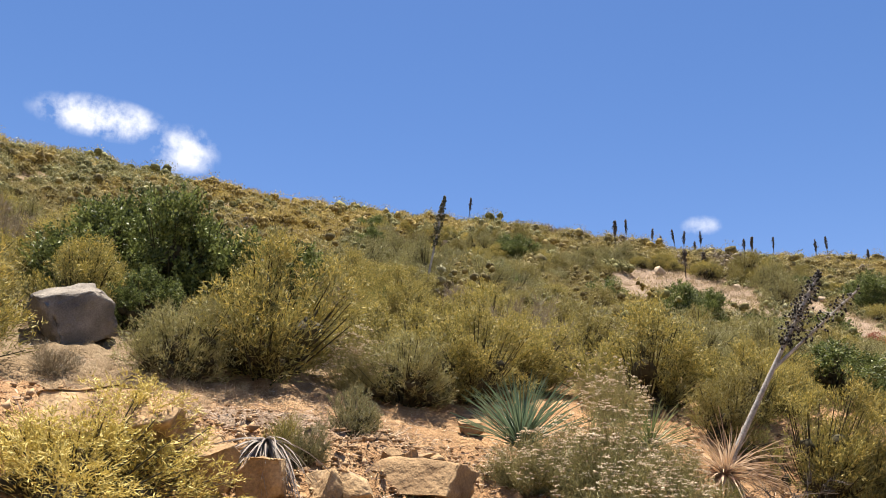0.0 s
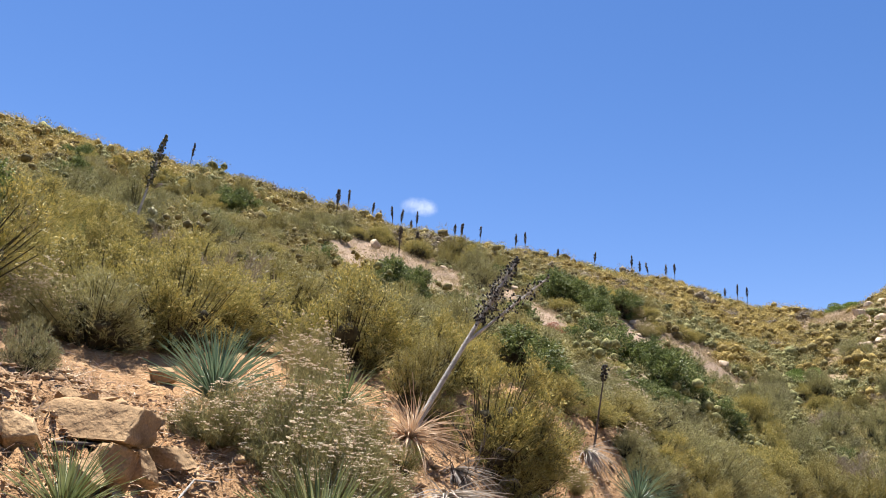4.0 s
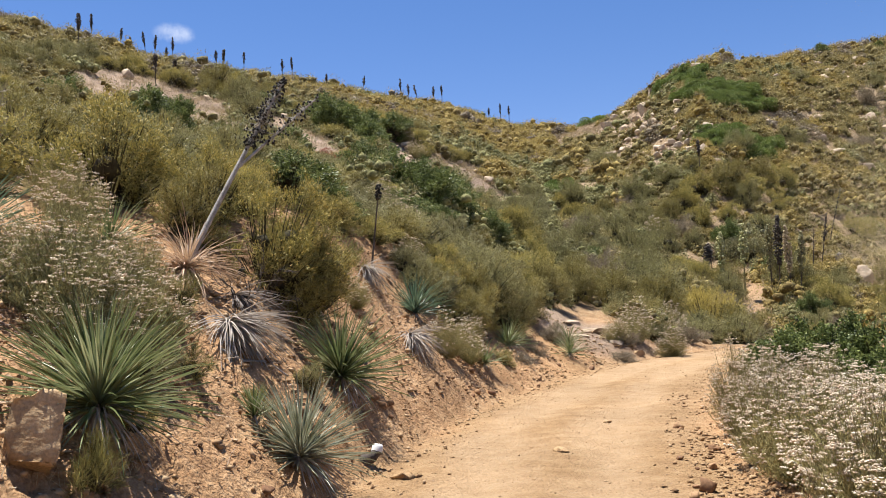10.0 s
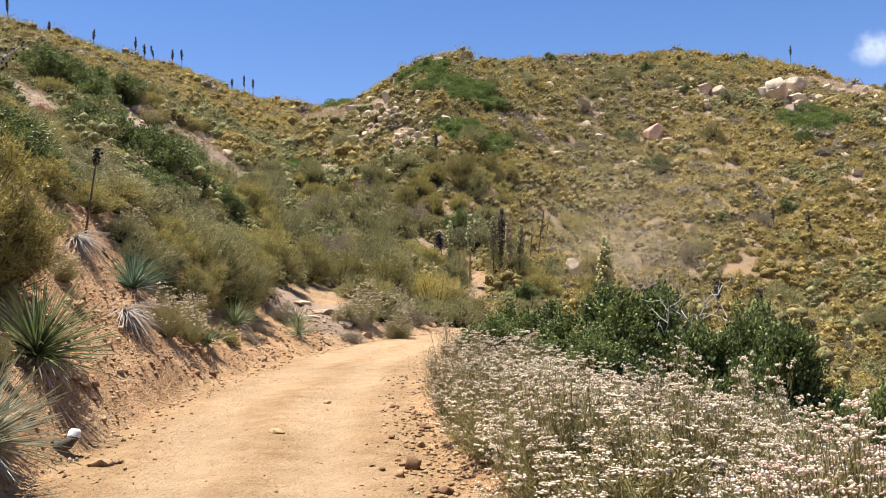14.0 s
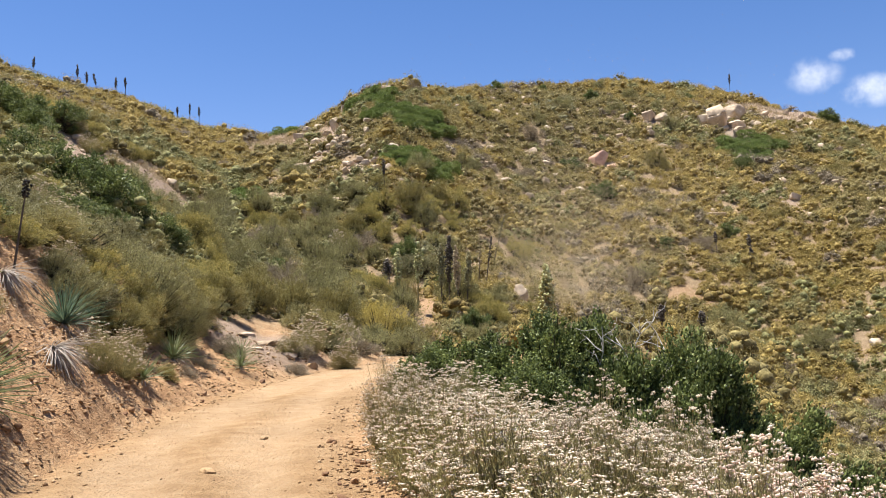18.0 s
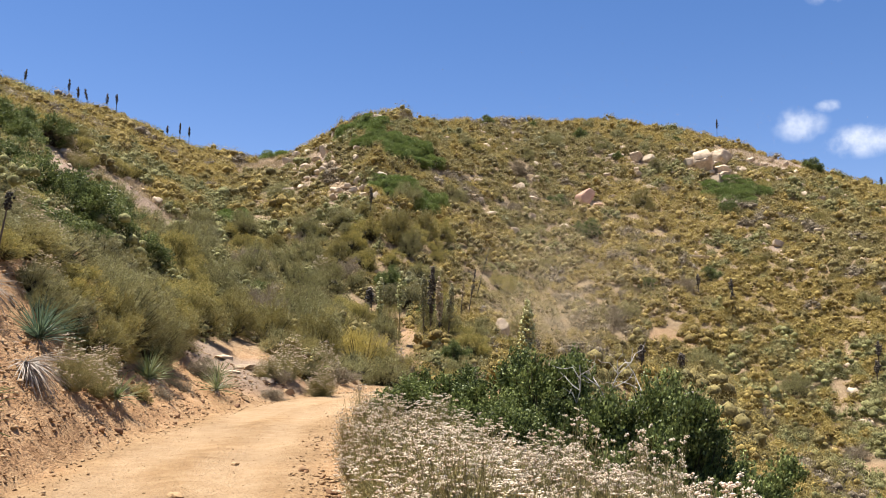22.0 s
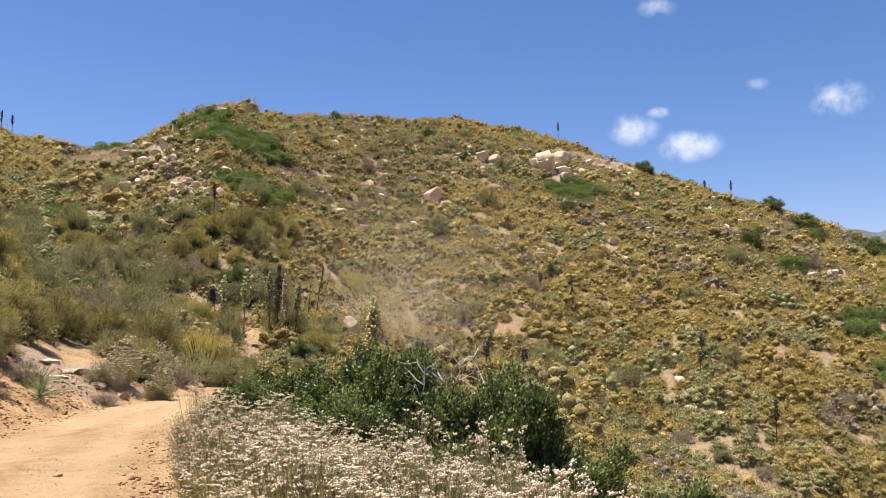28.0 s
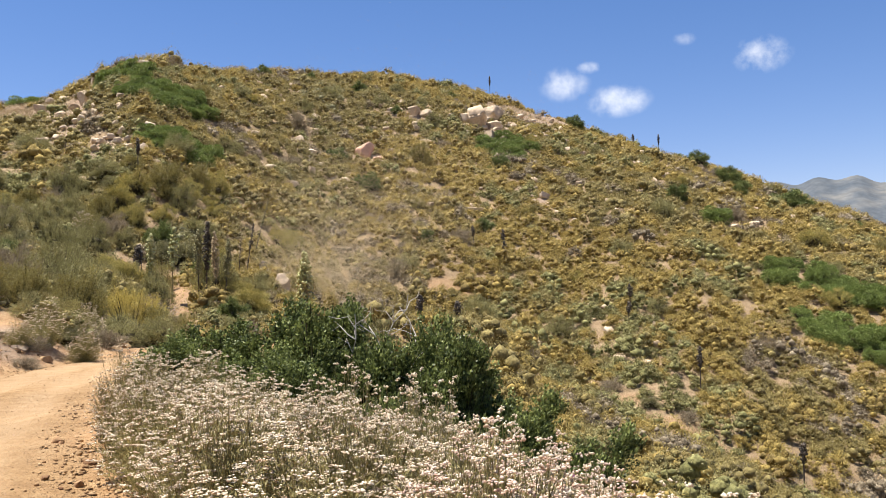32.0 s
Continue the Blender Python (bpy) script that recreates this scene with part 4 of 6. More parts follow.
def middle_slope():
    rng = np.random.default_rng(15)
    for tx, ty, tr in ((-6.4, 26.8, 1.4), (6.6, 40.0, 1.3), (4.5, 39.6, 1.0), (4.0, 45.0, 1.0), (3.6, 34.6, 1.4), (0.7, 33.1, 0.8), (2.2, 29.6, 2.4), (-0.6, 29.2, 1.6), (-12.2, 33.8, 1.6), (-11.4, 31.4, 1.3), (4.6, 34.2, 1.0), (4.9, 36.6, 1.0), (5.3, 39.4, 1.0), (5.6, 42.4, 1.0), (5.4, 44.8, 1.0), (4.2, 45.8, 0.9), (3.0, 46.2, 0.9), (-1.6, 26.4, 1.8)):
        TAKEN.append((tx, ty, tr))
    x, y = scatter(rng, -54, 10, 26.5, 58, 1.7, lambda x, y: open_ground(x, y, 1.0))
    n1 = waves(x, y, 11, 53, 2) * 1.5 + rng.normal(size=x.shape) * 0.55
    n2 = rng.random(len(x))
    for k in range(len(x)):
        kind = "golden" if n1[k] > 0.35 else "olive" if n1[k] > -0.35 else "green"
        for share, other in ((0.05, "dry"), (0.13, "sage"), (0.17, "dark"), (0.19, "yellow")):
            if n2[k] < share:
                kind = other
                break
        terrace = max(bare_at(x[k:k + 1], y[k:k + 1])[0][0], 0.0)
        shrub(kind, float(x[k]), float(y[k]), rng.uniform(1.2, 2.5) * (1 - 0.45 * terrace), 3000 + k, stretch=rng.uniform(0.75, 1.1) * low_growth(x[k], y[k]))


middle_slope()


def hill_shrubs():
    """Larger shrubs that stand out of the far hill's brush."""
    rng = np.random.default_rng(16)
    x, y = scatter(rng, 6, 56, 48, 106, 6.2, lambda x, y: open_ground(x, y, 1.0) & (np.hypot(x, y) < along(np.degrees(np.arctan2(x, y)), SKY_R) + 1.0))
    for k in range(len(x)):
        kind = rng.choice(("dark", "green", "olive", "dry", "golden"), p=(0.28, 0.27, 0.2, 0.1, 0.15))
        shrub(str(kind), float(x[k]), float(y[k]), rng.uniform(1.3, 2.6), 4000 + k, stretch=rng.uniform(0.7, 1.0))


hill_shrubs()


# ---- the slopes' brush ----
def far_slopes():
    rng = np.random.default_rng(8)

    def sort(x, y):
        """Which kind grows where: patches of each, with strays."""
        n1 = waves(x, y, 15, 41, 3) * 1.6 + rng.normal(size=x.shape) * 0.45
        n2 = waves(x, y, 8, 42, 3) * 1.6 + rng.normal(size=x.shape) * 0.5
        k = np.full(x.shape, 0)
        k[n1 > 0.0] = 1
        k[n2 > 0.7] = 2
        k[n2 < -1.2] = 3
        k[n1 < -2.1] = 4
        return k

    def in_sight(x, y):
        """Open ground up to just past the skyline."""
        return open_ground(x, y, 0.8) & (np.hypot(x, y) < along(np.degrees(np.arctan2(x, y)), SKY_R) + 2.0)

    mats = (M_FAROLIVE, M_FARGOLD, M_GREEN, M_DRY, M_SAGE)
    names = ("olive-green", "golden-yellow", "dull green", "dead grey-brown", "grey-green")
    for zone, az0, az1, r0, r1, spacing, clumps, per, ln, wd, place in (
        ("slope_brush", -88, 4, 26, 46, 1.0, 26, 46, 0.07, 0.032, "the slope above the road"),
        ("ridge_brush", -88, 4, 46, 104, 1.1, 16, 34, 0.115, 0.06, "the ridge"),
        ("valley_brush", 22, 62, 10, 30, 0.95, 26, 44, 0.06, 0.03, "the valley below the road"),
        ("hill_brush", 4, 62, 30, 68, 0.95, 18, 56, 0.08, 0.042, "the far hill's foot"),
        ("hilltop_brush", 4, 62, 68, 120, 0.95, 14, 34, 0.12, 0.065, "the far hill"),
    ):
        x, y = scatter(rng, az0, az1, r0, r1, spacing, in_sight)
        k = sort(x, y)
        if zone in ("hill_brush", "valley_brush"):
            k = np.where((k == 0) & (rng.random(len(x)) < 0.3), 1, k)
        if az0 == 4:
            k = np.where((k > 1) & (rng.random(len(x)) < 0.4), rng.integers(0, 2, len(x)), k)
        if zone == "slope_brush":
            k = np.where((k == 1) & (rng.random(len(x)) < 0.6), rng.choice((0, 2, 4), len(x), p=(0.55, 0.4, 0.05)), k)
        w = spacing * rng.uniform(1.0, 2.5, len(x)) * (0.85 + 0.5 * rng.random(len(x)) ** 3)
        for q in range(5):
            m = k == q
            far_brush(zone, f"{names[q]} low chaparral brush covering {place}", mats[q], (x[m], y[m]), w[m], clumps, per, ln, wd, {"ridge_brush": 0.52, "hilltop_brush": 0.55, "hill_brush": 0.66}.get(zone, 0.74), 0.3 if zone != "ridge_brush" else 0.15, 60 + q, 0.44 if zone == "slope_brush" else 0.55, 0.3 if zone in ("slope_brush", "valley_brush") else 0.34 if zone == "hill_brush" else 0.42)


far_slopes()

# ---- yuccas ----
def blade_mesh(name, mat, bend, wide):
    """One stiff sword leaf, 1 m long along +x, channelled and bent down."""
    t = np.linspace(0, 1, 6)
    half = wide * np.array([0.75, 1.0, 0.9, 0.68, 0.38, 0.02])
    z = -bend * t ** 2
    rows = [np.stack([t, s * half, z + lift], 1) for s, lift in ((-1, 0.006), (0, -0.004), (1, 0.006))]
    v = np.stack(rows, 1).reshape(-1, 3)
    f = [(i * 3 + j, i * 3 + 3 + j, i * 3 + 4 + j, i * 3 + 1 + j) for i in range(5) for j in (0, 1)]
    return mesh_of(name, v, np.array(f), mat)


BLADES = {m.name: [blade_mesh("leaf", m, b, w) for b, w in ((0.02, 0.012), (0.12, 0.013), (0.3, 0.0125))] for m in (M_YUCCA, M_YUCCA_BLUE, M_YUCCA_GREY)}
BLADES.update({m.name: [blade_mesh("dead_leaf", m, b, w) for b, w in ((0.2, 0.008), (0.5, 0.010), (0.85, 0.009))] for m in (M_SKIRT, M_TANSKIRT, M_GREYSKIRT)})


def rosette_pose(k, n, rng, low, high):
    """Turn of the k-th of n leaves, from upright in the middle to low at the rim."""
    s = (k + 0.5) / n
    el = math.radians(high + (low - high) * s ** 0.85 + rng.uniform(-9, 9))
    az = k * 2.39996 + rng.uniform(-0.3, 0.3)
    return Euler((rng.uniform(-0.5, 0.5), -el, az)), s


def yucca(x, y, radius, mat, seed, n=85, low=2, high=82, skirt=0, lift=0.06, label="", tilt=(0, 0)):
    """A rosette of sword leaves, each a part; a skirt of dead ones may hang below."""
    rng = random.Random(seed)
    ob = thing("yucca", (x, y, height(x, y) + lift), label or "spiky green yucca rosette on the crumbling bank", "yucca", "yuccas", turn=rng.uniform(0, 6))
    ob.rotation_euler = (tilt[0], tilt[1], ob.rotation_euler[2])
    for k in range(n + skirt):
        dead = k >= n
        turn, s = rosette_pose(k if not dead else k - n, n if not dead else skirt, rng, low if not dead else -55, high if not dead else 0)
        m = rng.choice(BLADES[(M_SKIRT if dead else mat).name])
        p = part_of("leaf" if not dead else "dead_leaf", m, ob)
        p.rotation_euler = turn
        size = 1.2 * radius * rng.uniform(0.82, 1.12) * (0.72 if dead else 1.0)
        p.scale = (size, (0.75 + 0.4 * size) * (0.7 if not dead else 1.0), size)
        p.location = (0, 0, 0.05 * (1 - s))
    TAKEN.append((x, y, radius * 0.7))
    return ob


def dead_skirt(x, y, radius, mat, seed, n=70, low=-50, high=60, lift=0.1, label="withered grey-white yucca skirt collapsed on the bank", lean=(0.0, 0.0), fan=None):
    rng = random.Random(seed)
    ob = thing("dead_yucca", (x, y, height(x, y) + lift), label, "dead yucca", "dead yuccas")
    ob.rotation_euler = (lean[0], lean[1], rng.uniform(0, 6) if fan is None else 0.0)
    for k in range(n):
        turn, s = rosette_pose(k, n, rng, low, high)
        if fan is not None:
            turn = Euler((turn[0], turn[1], fan + rng.gauss(0, 0.75)))
        p = part_of("dead_leaf", rng.choice(BLADES[mat.name]), ob)
        p.rotation_euler = turn
        size = radius * rng.uniform(0.6, 1.15)
        p.scale = (size, 0.9, size)
    TAKEN.append((x, y, radius * 0.7))
    return ob


YUCCAS = (  # x, y, leaf length, blue or green, leaves, dead leaves below, lowest leaf
    (-3.36, 4.6, 0.56, 0, 360, 70, -6), (-3.38, 9.1, 0.64, 0, 300, 60, -6), (-2.98, 6.85, 0.58, 2, 260, 90, -4), (-4.0, 15.0, 0.6, 1, 170, 24, 5),
    (-2.85, 18.8, 0.56, 0, 120, 24, 0), (-2.85, 15.7, 0.42, 0, 90, 10, 0), (-1.65, 21.3, 0.5, 0, 80, 16, -5), (-6.1, 6.45, 0.62, 1, 190, 0, 25),
    (-5.3, 7.6, 0.42, 0, 110, 6, 10), (-4.4, 11.0, 0.42, 0, 100, 12, -10), (-3.35, 6.75, 0.24, 0, 60, 4, 20), (-4.02, 3.15, 0.34, 0, 120, 0, 25),
    (0.7, 33.1, 0.7, 1, 50, 6, 0), (6.2, 38.0, 0.8, 1, 45, 0, 10), (-1.75, 22.6, 0.5, 0, 50, 10, 0),
)
for k, (x, y, length, blue, n, skirt, low) in enumerate(YUCCAS):
    yucca(x, y, length, (M_YUCCA, M_YUCCA_BLUE, M_YUCCA_GREY)[blue], 300 + k, n, low, 84, skirt, 0.14 if k == 0 else 0.06 if skirt > 15 else 0.03,
          "blue-green upright yucca behind the flowering brush" if blue == 1 else "grey-white striped yucca rosette at the foot of the bank" if blue == 2 else "spiky green yucca rosette with dead leaves at its foot" if skirt > 15 else "")
MOP = "withered grey-white yucca skirt hanging down the bank"
dead_skirt(-4.0, 7.6, 0.62, M_SKIRT, 401, 340, -55, 28, 0.08, MOP, fan=-0.45)
dead_skirt(-3.6, 13.0, 0.62, M_SKIRT, 402, 210, -55, 28, 0.08, MOP, fan=-0.4)
dead_skirt(-4.6, 13.9, 0.55, M_SKIRT, 403, 150, -55, 28, 0.08, MOP, fan=-0.3)
dead_skirt(-4.3, 8.35, 0.5, M_GREYSKIRT, 406, 120, -55, 30, 0.06, "grey tangle of dead yucca leaves below the leaning stalk", fan=-0.2)
dead_skirt(-4.74, 2.62, 0.46, M_GREYSKIRT, 404, 170, -60, 8, 0.20, "drooping grey dead yucca leaves over a rock", fan=-0.6)


# ---- flower stalks of the yuccas ----
def tube(points, radii, sides=7):
    """A round stick through the points."""
    p, n = np.asarray(points, float), len(points)
    t = unit(np.gradient(p, axis=0))
    e1 = unit(np.cross(t, np.array([0.31, 0.95, 0.02])))
    e2 = np.cross(t, e1)
    ang = np.arange(sides) * 2 * np.pi / sides
    r = np.asarray(radii, float)[:, None, None]
    v = (p[:, None] + r * (e1[:, None] * np.cos(ang)[None, :, None] + e2[:, None] * np.sin(ang)[None, :, None])).reshape(-1, 3)
    f = [(i * sides + k, i * sides + (k + 1) % sides, (i + 1) * sides + (k + 1) % sides, (i + 1) * sides + k) for i in range(n - 1) for k in range(sides)]
    return v, np.array(f)


def stalk(base, tip, thick, head_from, pod_size, pod_n, wide, pole_m, pod_m, seed, label, bend=0.0, arms=(), name="yucca_stalk", group="yucca stalks"):
    """A tall flower stalk: pole, side twigs, pods; arms are (start along, tip)."""
    rng = np.random.default_rng(seed)
    base, tip = np.array(base, float), np.array(tip, float)
    ob = thing(name, tuple(base), label, "yucca stalk", group)
    rel = tip - base
    s = np.linspace(0, 1, 9)
    sag = np.stack([0 * s, 0 * s, bend * np.sin(np.pi * s)], 1)
    line = rel * s[:, None] + sag
    v, f = tube(line, thick * (1 - 0.55 * s), 8)
    part_of("pole", mesh_of("pole", v, f, pole_m, True), ob)
    axes = [(line, head_from, ob)]
    for start, end in arms:
        a0 = rel * start
        a1 = np.array(end, float) - base
        q = a0 + (a1 - a0) * s[:, None]
        v, f = tube(q, thick * 0.55 * (1 - 0.5 * s), 7)
        arm = part_of("arm", mesh_of("arm", v, f, pole_m, True), ob)
        axes.append((q, 0.35, arm))
    for q, lo, holder in axes:
        n = pod_n if q is line else pod_n // 4
        u = rng.uniform(lo, 1.0, n)
        at = np.stack([np.interp(u, s, q[:, i]) for i in range(3)], 1)
        shape = np.sin(np.pi * np.clip((u - lo) / (1 - lo), 0.03, 0.97) ** 0.8) ** 0.6
        out = unit(rng.normal(size=(n, 3)) + np.array([0, 0, 0.25]))
        ends = at + out * (wide * shape * rng.uniform(0.45, 1.0, n))[:, None]
        v, f = rods(at, ends, thick * 0.16, thick * 0.1, 3)
        tagged(part_of("side_twig", mesh_of("side_twig", v, f, pole_m), holder), kind="stuff")
        v, f = pods(rng, ends, pod_size, 1.25)
        tagged(part_of("seed_head", mesh_of("seed_head", v, f, pod_m), holder, "cluster of dark dry seed pods" if pod_m is M_POD else ""), kind="stuff")
    return ob


lx, ly = -4.76, 8.05
lz = height(lx, ly)
dead_skirt(lx + 0.05, ly, 0.62, M_TANSKIRT, 405, 300, -60, 80, 0.16, "tan shaggy skirt of dead leaves round a yucca's foot", (0.0, 0.45))
stalk((lx, ly, lz), (-4.05, 9.36, 4.52), 0.036, 0.60, 0.0135, 260, 0.155, M_GREYWOOD, M_POD, 501, "leaning weathered grey yucca stalk topped with dark pods",
      bend=0.03, arms=((0.52, (-3.62, 9.35, 4.25)),))
stalk((-4.66, 14.55, height(-4.66, 14.55)), (-4.45, 14.55, 3.98), 0.022, 0.82, 0.022, 40, 0.09, M_DARKWOOD, M_POD, 502, "thin dark dead yucca stalk, slightly leaning", bend=0.0)
# the tall stalk with a full spike on the upper slope
gx, gy = -21.0, 17.8
M_GREENPOD = leaf("green_pod", (0.045, 0.04, 0.022), (0.10, 0.095, 0.05), (0.22, 0.21, 0.12), 6.0)
stalk((gx, gy, height(gx, gy)), (gx + 0.5, gy + 0.4, 12.45), 0.05, 0.5, 0.033, 230, 0.19, M_GREYWOOD, M_GREENPOD, 503, "tall yucca stalk with a long spike of green-grey pods")
# spikes in green pod rising behind the dark shrub and past the road's bend
M_LIMEPOD = leaf("lime_pod", (0.24, 0.235, 0.09), (0.42, 0.41, 0.17), (0.62, 0.59, 0.32), 6.0)
stalk((4.65, 15.9, height(4.65, 15.9)), (4.72, 16.0, 2.45), 0.022, 0.45, 0.027, 420, 0.2, M_STEM, M_LIMEPOD, 504, "upright yucca spike thick with green pods behind the shrub")
stalk((4.1, 39.6, height(4.1, 39.6)), (4.1, 39.6, 4.6), 0.04, 0.45, 0.05, 150, 0.26, M_STEM, M_LIMEPOD, 505, "tall yucca spike with yellow-green pods past the bend")
stalk((5.0, 39.6, height(5.0, 39.6)), (5.1, 39.6, 4.9), 0.04, 0.45, 0.05, 150, 0.26, M_STEM, M_LIMEPOD, 506, "tall yucca spike with yellow-green pods past the bend")
for k, (x, y, dx, tall, wide) in enumerate(((6.2, 39.8, 0.0, 3.3, 0.2), (6.6, 40.2, 0.1, 3.7, 0.22), (7.0, 39.6, -0.1, 3.4, 0.2), (7.5, 40.4, 0.2, 3.0, 0.18), (3.9, 44.6, 0.1, 1.7, 0.26), (4.2, 45.2, -0.1, 1.5, 0.24), (11.1, 50.8, 0.9, 3.4, 0.12), (9.5, 45.6, 0.5, 3.2, 0.12), (8.8, 44.0, 0.2, 2.6, 0.16))):
    z = height(x, y)
    stalk((x, y, z), (x + dx, y, z + tall), 0.032, 0.4 if wide > 0.17 else 0.55, 0.045 if wide > 0.17 else 0.03, 230 if wide > 0.17 else 70, wide * 1.1, M_DARKWOOD, (M_SAGE, M_BROWNPOD, M_GRASS)[k % 3], 510 + k, "dead grey-brown yucca stalk past the road's bend", name="yucca_stalk")

# ---- stalks along the ridge ----
def spike(x, y, tall, seed, pod_m=M_BROWNPOD, lean=0.0, label="dark dried yucca stalk standing against the sky", thick=0.035, wide=0.12):
    """A far stalk: bare pole and slim pointed head."""
    rng = np.random.default_rng(seed)
    ob = thing("yucca_stalk", (x, y, height(x, y) - 0.05), label, "yucca stalk", "yucca stalks on the slopes", turn=rng.uniform(0, 6))
    top = np.array([lean * tall, 0, tall])
    s = np.linspace(0, 1, 5)[:, None]
    v, f = tube(top * s, thick * (1 - 0.5 * s[:, 0]), 5)
    part_of("pole", mesh_of("pole", v, f, M_DARKWOOD), ob)
    n = 130
    u = rng.uniform(0.58, 1.0, n)
    shape = np.sin(np.pi * np.clip((u - 0.56) / 0.46, 0, 1)) ** 0.7
    at = top * u[:, None] + rng.normal(size=(n, 3)) * np.array([1, 1, 0.3]) * (wide * 0.5 * shape)[:, None]
    v, f = pods(rng, at, 0.038, 1.5)
    tagged(part_of("seed_head", mesh_of("seed_head", v, f, pod_m), ob), kind="stuff")


for k, az in enumerate((-46.5, -35.9, -35.2, -33.5, -32.8, -31.8, -31.4, -30.6, -30.2, -27.4, -27.1, -26.8, -25.6, -23.0, -22.3, -20.0, -17.5, -14.9, -14.3, -13.6, -12.6, -12.0, -8.8, -8.0, -7.4, 28.4, 38.0, 39.6)):
    g = random.Random(k)
    r = float(along(np.array([az]), SKY_R)[0]) - g.uniform(0.5, 3.0)
    spike(r * math.sin(radians(az)), r * math.cos(radians(az)), g.uniform(1.8, 3.0), k, lean=g.choice((0, 0.04, 0.07, -0.08, 0.3)))
for k, (x, y, tall) in enumerate(((-36.1, 49.7, 2.9), (-27.9, 45.8, 2.0), (-27.6, 47.7, 1.9), (29.1, 32.6, 2.3), (29.2, 52.3, 1.8), (30.9, 40.5, 1.5), (30.0, 53.8, 2.2), (32.5, 42.4, 1.8), (28.6, 55.9, 1.8), (27.9, 25.4, 1.9), (5.0, 57.0, 2.4), (13.0, 29.8, 1.5), (15.2, 31.0, 1.4))):
    spike(x, y, tall, 60 + k, lean=0.03 * (k % 3 - 1), label="dark dried yucca stalk among the hillside brush", thick=0.04, wide=0.14)


# ---- buckwheat in flower ----
def buckwheat_meshes(seed, heads, bloom, size, tall=0.8, spread=0.5, n=17000, leaf_m=M_BUCKLEAF):
    """Leafy upright stems and small flat cream flower heads, for a bush one metre across."""
    rng = np.random.default_rng(seed)
    tufts = 150
    ta, tq = rng.uniform(0, 6.283, tufts), np.sqrt(rng.random(tufts)) * spread
    tuft = np.stack([np.cos(ta) * tq, np.sin(ta) * tq, tall * np.sqrt(1.08 - (tq / spread) ** 2) * rng.uniform(0.5, 1.06, tufts)], 1)
    k = rng.integers(0, tufts, heads)
    top = tuft[k] + rng.normal(size=(heads, 3)) * np.array([0.036, 0.036, 0.03])
    foot = top * np.array([0.25, 0.25, 0]) - np.array([0, 0, 0.05])
    mid = foot + (top - foot) * 0.6 + rng.normal(size=top.shape) * 0.025
    v1, f1 = rods(foot, mid, 0.0035, 0.0024, 3)
    v2, f2 = rods(mid, top, 0.0024, 0.0012, 3)
    stems = join([(v1, f1), (v2, f2)])
    k = rng.integers(0, heads, n)
    u = rng.uniform(0.05, 0.93, n)[:, None]
    base = foot[k] + (top[k] - foot[k]) * u + rng.normal(size=(n, 3)) * 0.022
    base[:, 2] = np.abs(base[:, 2])
    way = unit(rng.normal(size=(n, 3)) * 0.5 + np.array([0, 0, 0.9]) + base * 0.4)
    leaves = blades(rng, base, way, rng.uniform(0.02, 0.055, n), rng.uniform(0.003, 0.008, n))
    # each head: a small flat knot of florets, many heads still in bud or half open
    m = rng.integers(5, 11, heads)
    at = np.repeat(top, m, 0) + rng.normal(size=(m.sum(), 3)) * np.array([0.012, 0.012, 0.004]) * (size / 0.0085)
    blooms = florets(rng, at, size * rng.uniform(0.5, 1.2, len(at)), 0.6)
    return [("stem", mesh_of("stem", *stems, M_STEM)), ("foliage", mesh_of("foliage", *leaves, leaf_m)), ("flower_head", mesh_of("flower_head", *blooms, bloom))]


BUCK = [buckwheat_meshes(70 + k, heads, bloom, size, tall) for k, (heads, bloom, size, tall) in enumerate((
    (500, M_BLOOM, 0.0084, 0.85), (330, M_BLOOM, 0.0088, 0.8), (600, M_BLOOM, 0.0082, 0.9), (400, M_PINK, 0.0088, 0.8), (240, M_BLOOM, 0.0105, 0.85), (120, M_BLOOM, 0.0105, 0.8)))]
BUCK.append(buckwheat_meshes(77, 330, M_BLOOM, 0.009, 0.85, n=32000, leaf_m=M_GREEN))


def buckwheat(x, y, width, which, seed, stretch=1.0, label="", sink=0.03):
    g = random.Random(seed)
    ob = thing("buckwheat", (x, y, height(x, y) - sink), label or ("pink-tinged" if which == 3 else "cream") + "-flowered wild buckwheat bush by the road", "buckwheat", "buckwheat bushes", turn=g.uniform(0, 6.28))
    ob.scale = (width, width, width * stretch)
    for part_name, me in BUCK[which]:
        tagged(part_of(part_name, me, ob), kind="stuff")
    TAKEN.append((x, y, width * 0.5))


def crest(x, y):
    """Height of the flowering bed's top, which falls away towards the valley."""
    x, y = x - 0.33, y - 0.15
    az, r = math.degrees(math.atan2(x, y)), math.hypot(x, y)
    return 1.58 + r * math.tan(radians(-3.0 * max(0.0, 5.5 - r) * (1 - float(smooth(az, 22, 31))) + float(np.interp(az, (0, 6, 11, 15, 22, 26, 31, 38, 48, 58), (-2.6, -3.0, -4.0, -4.8, -4.6, -5.6, -7.6, -9.8, -15.0, -22)))))


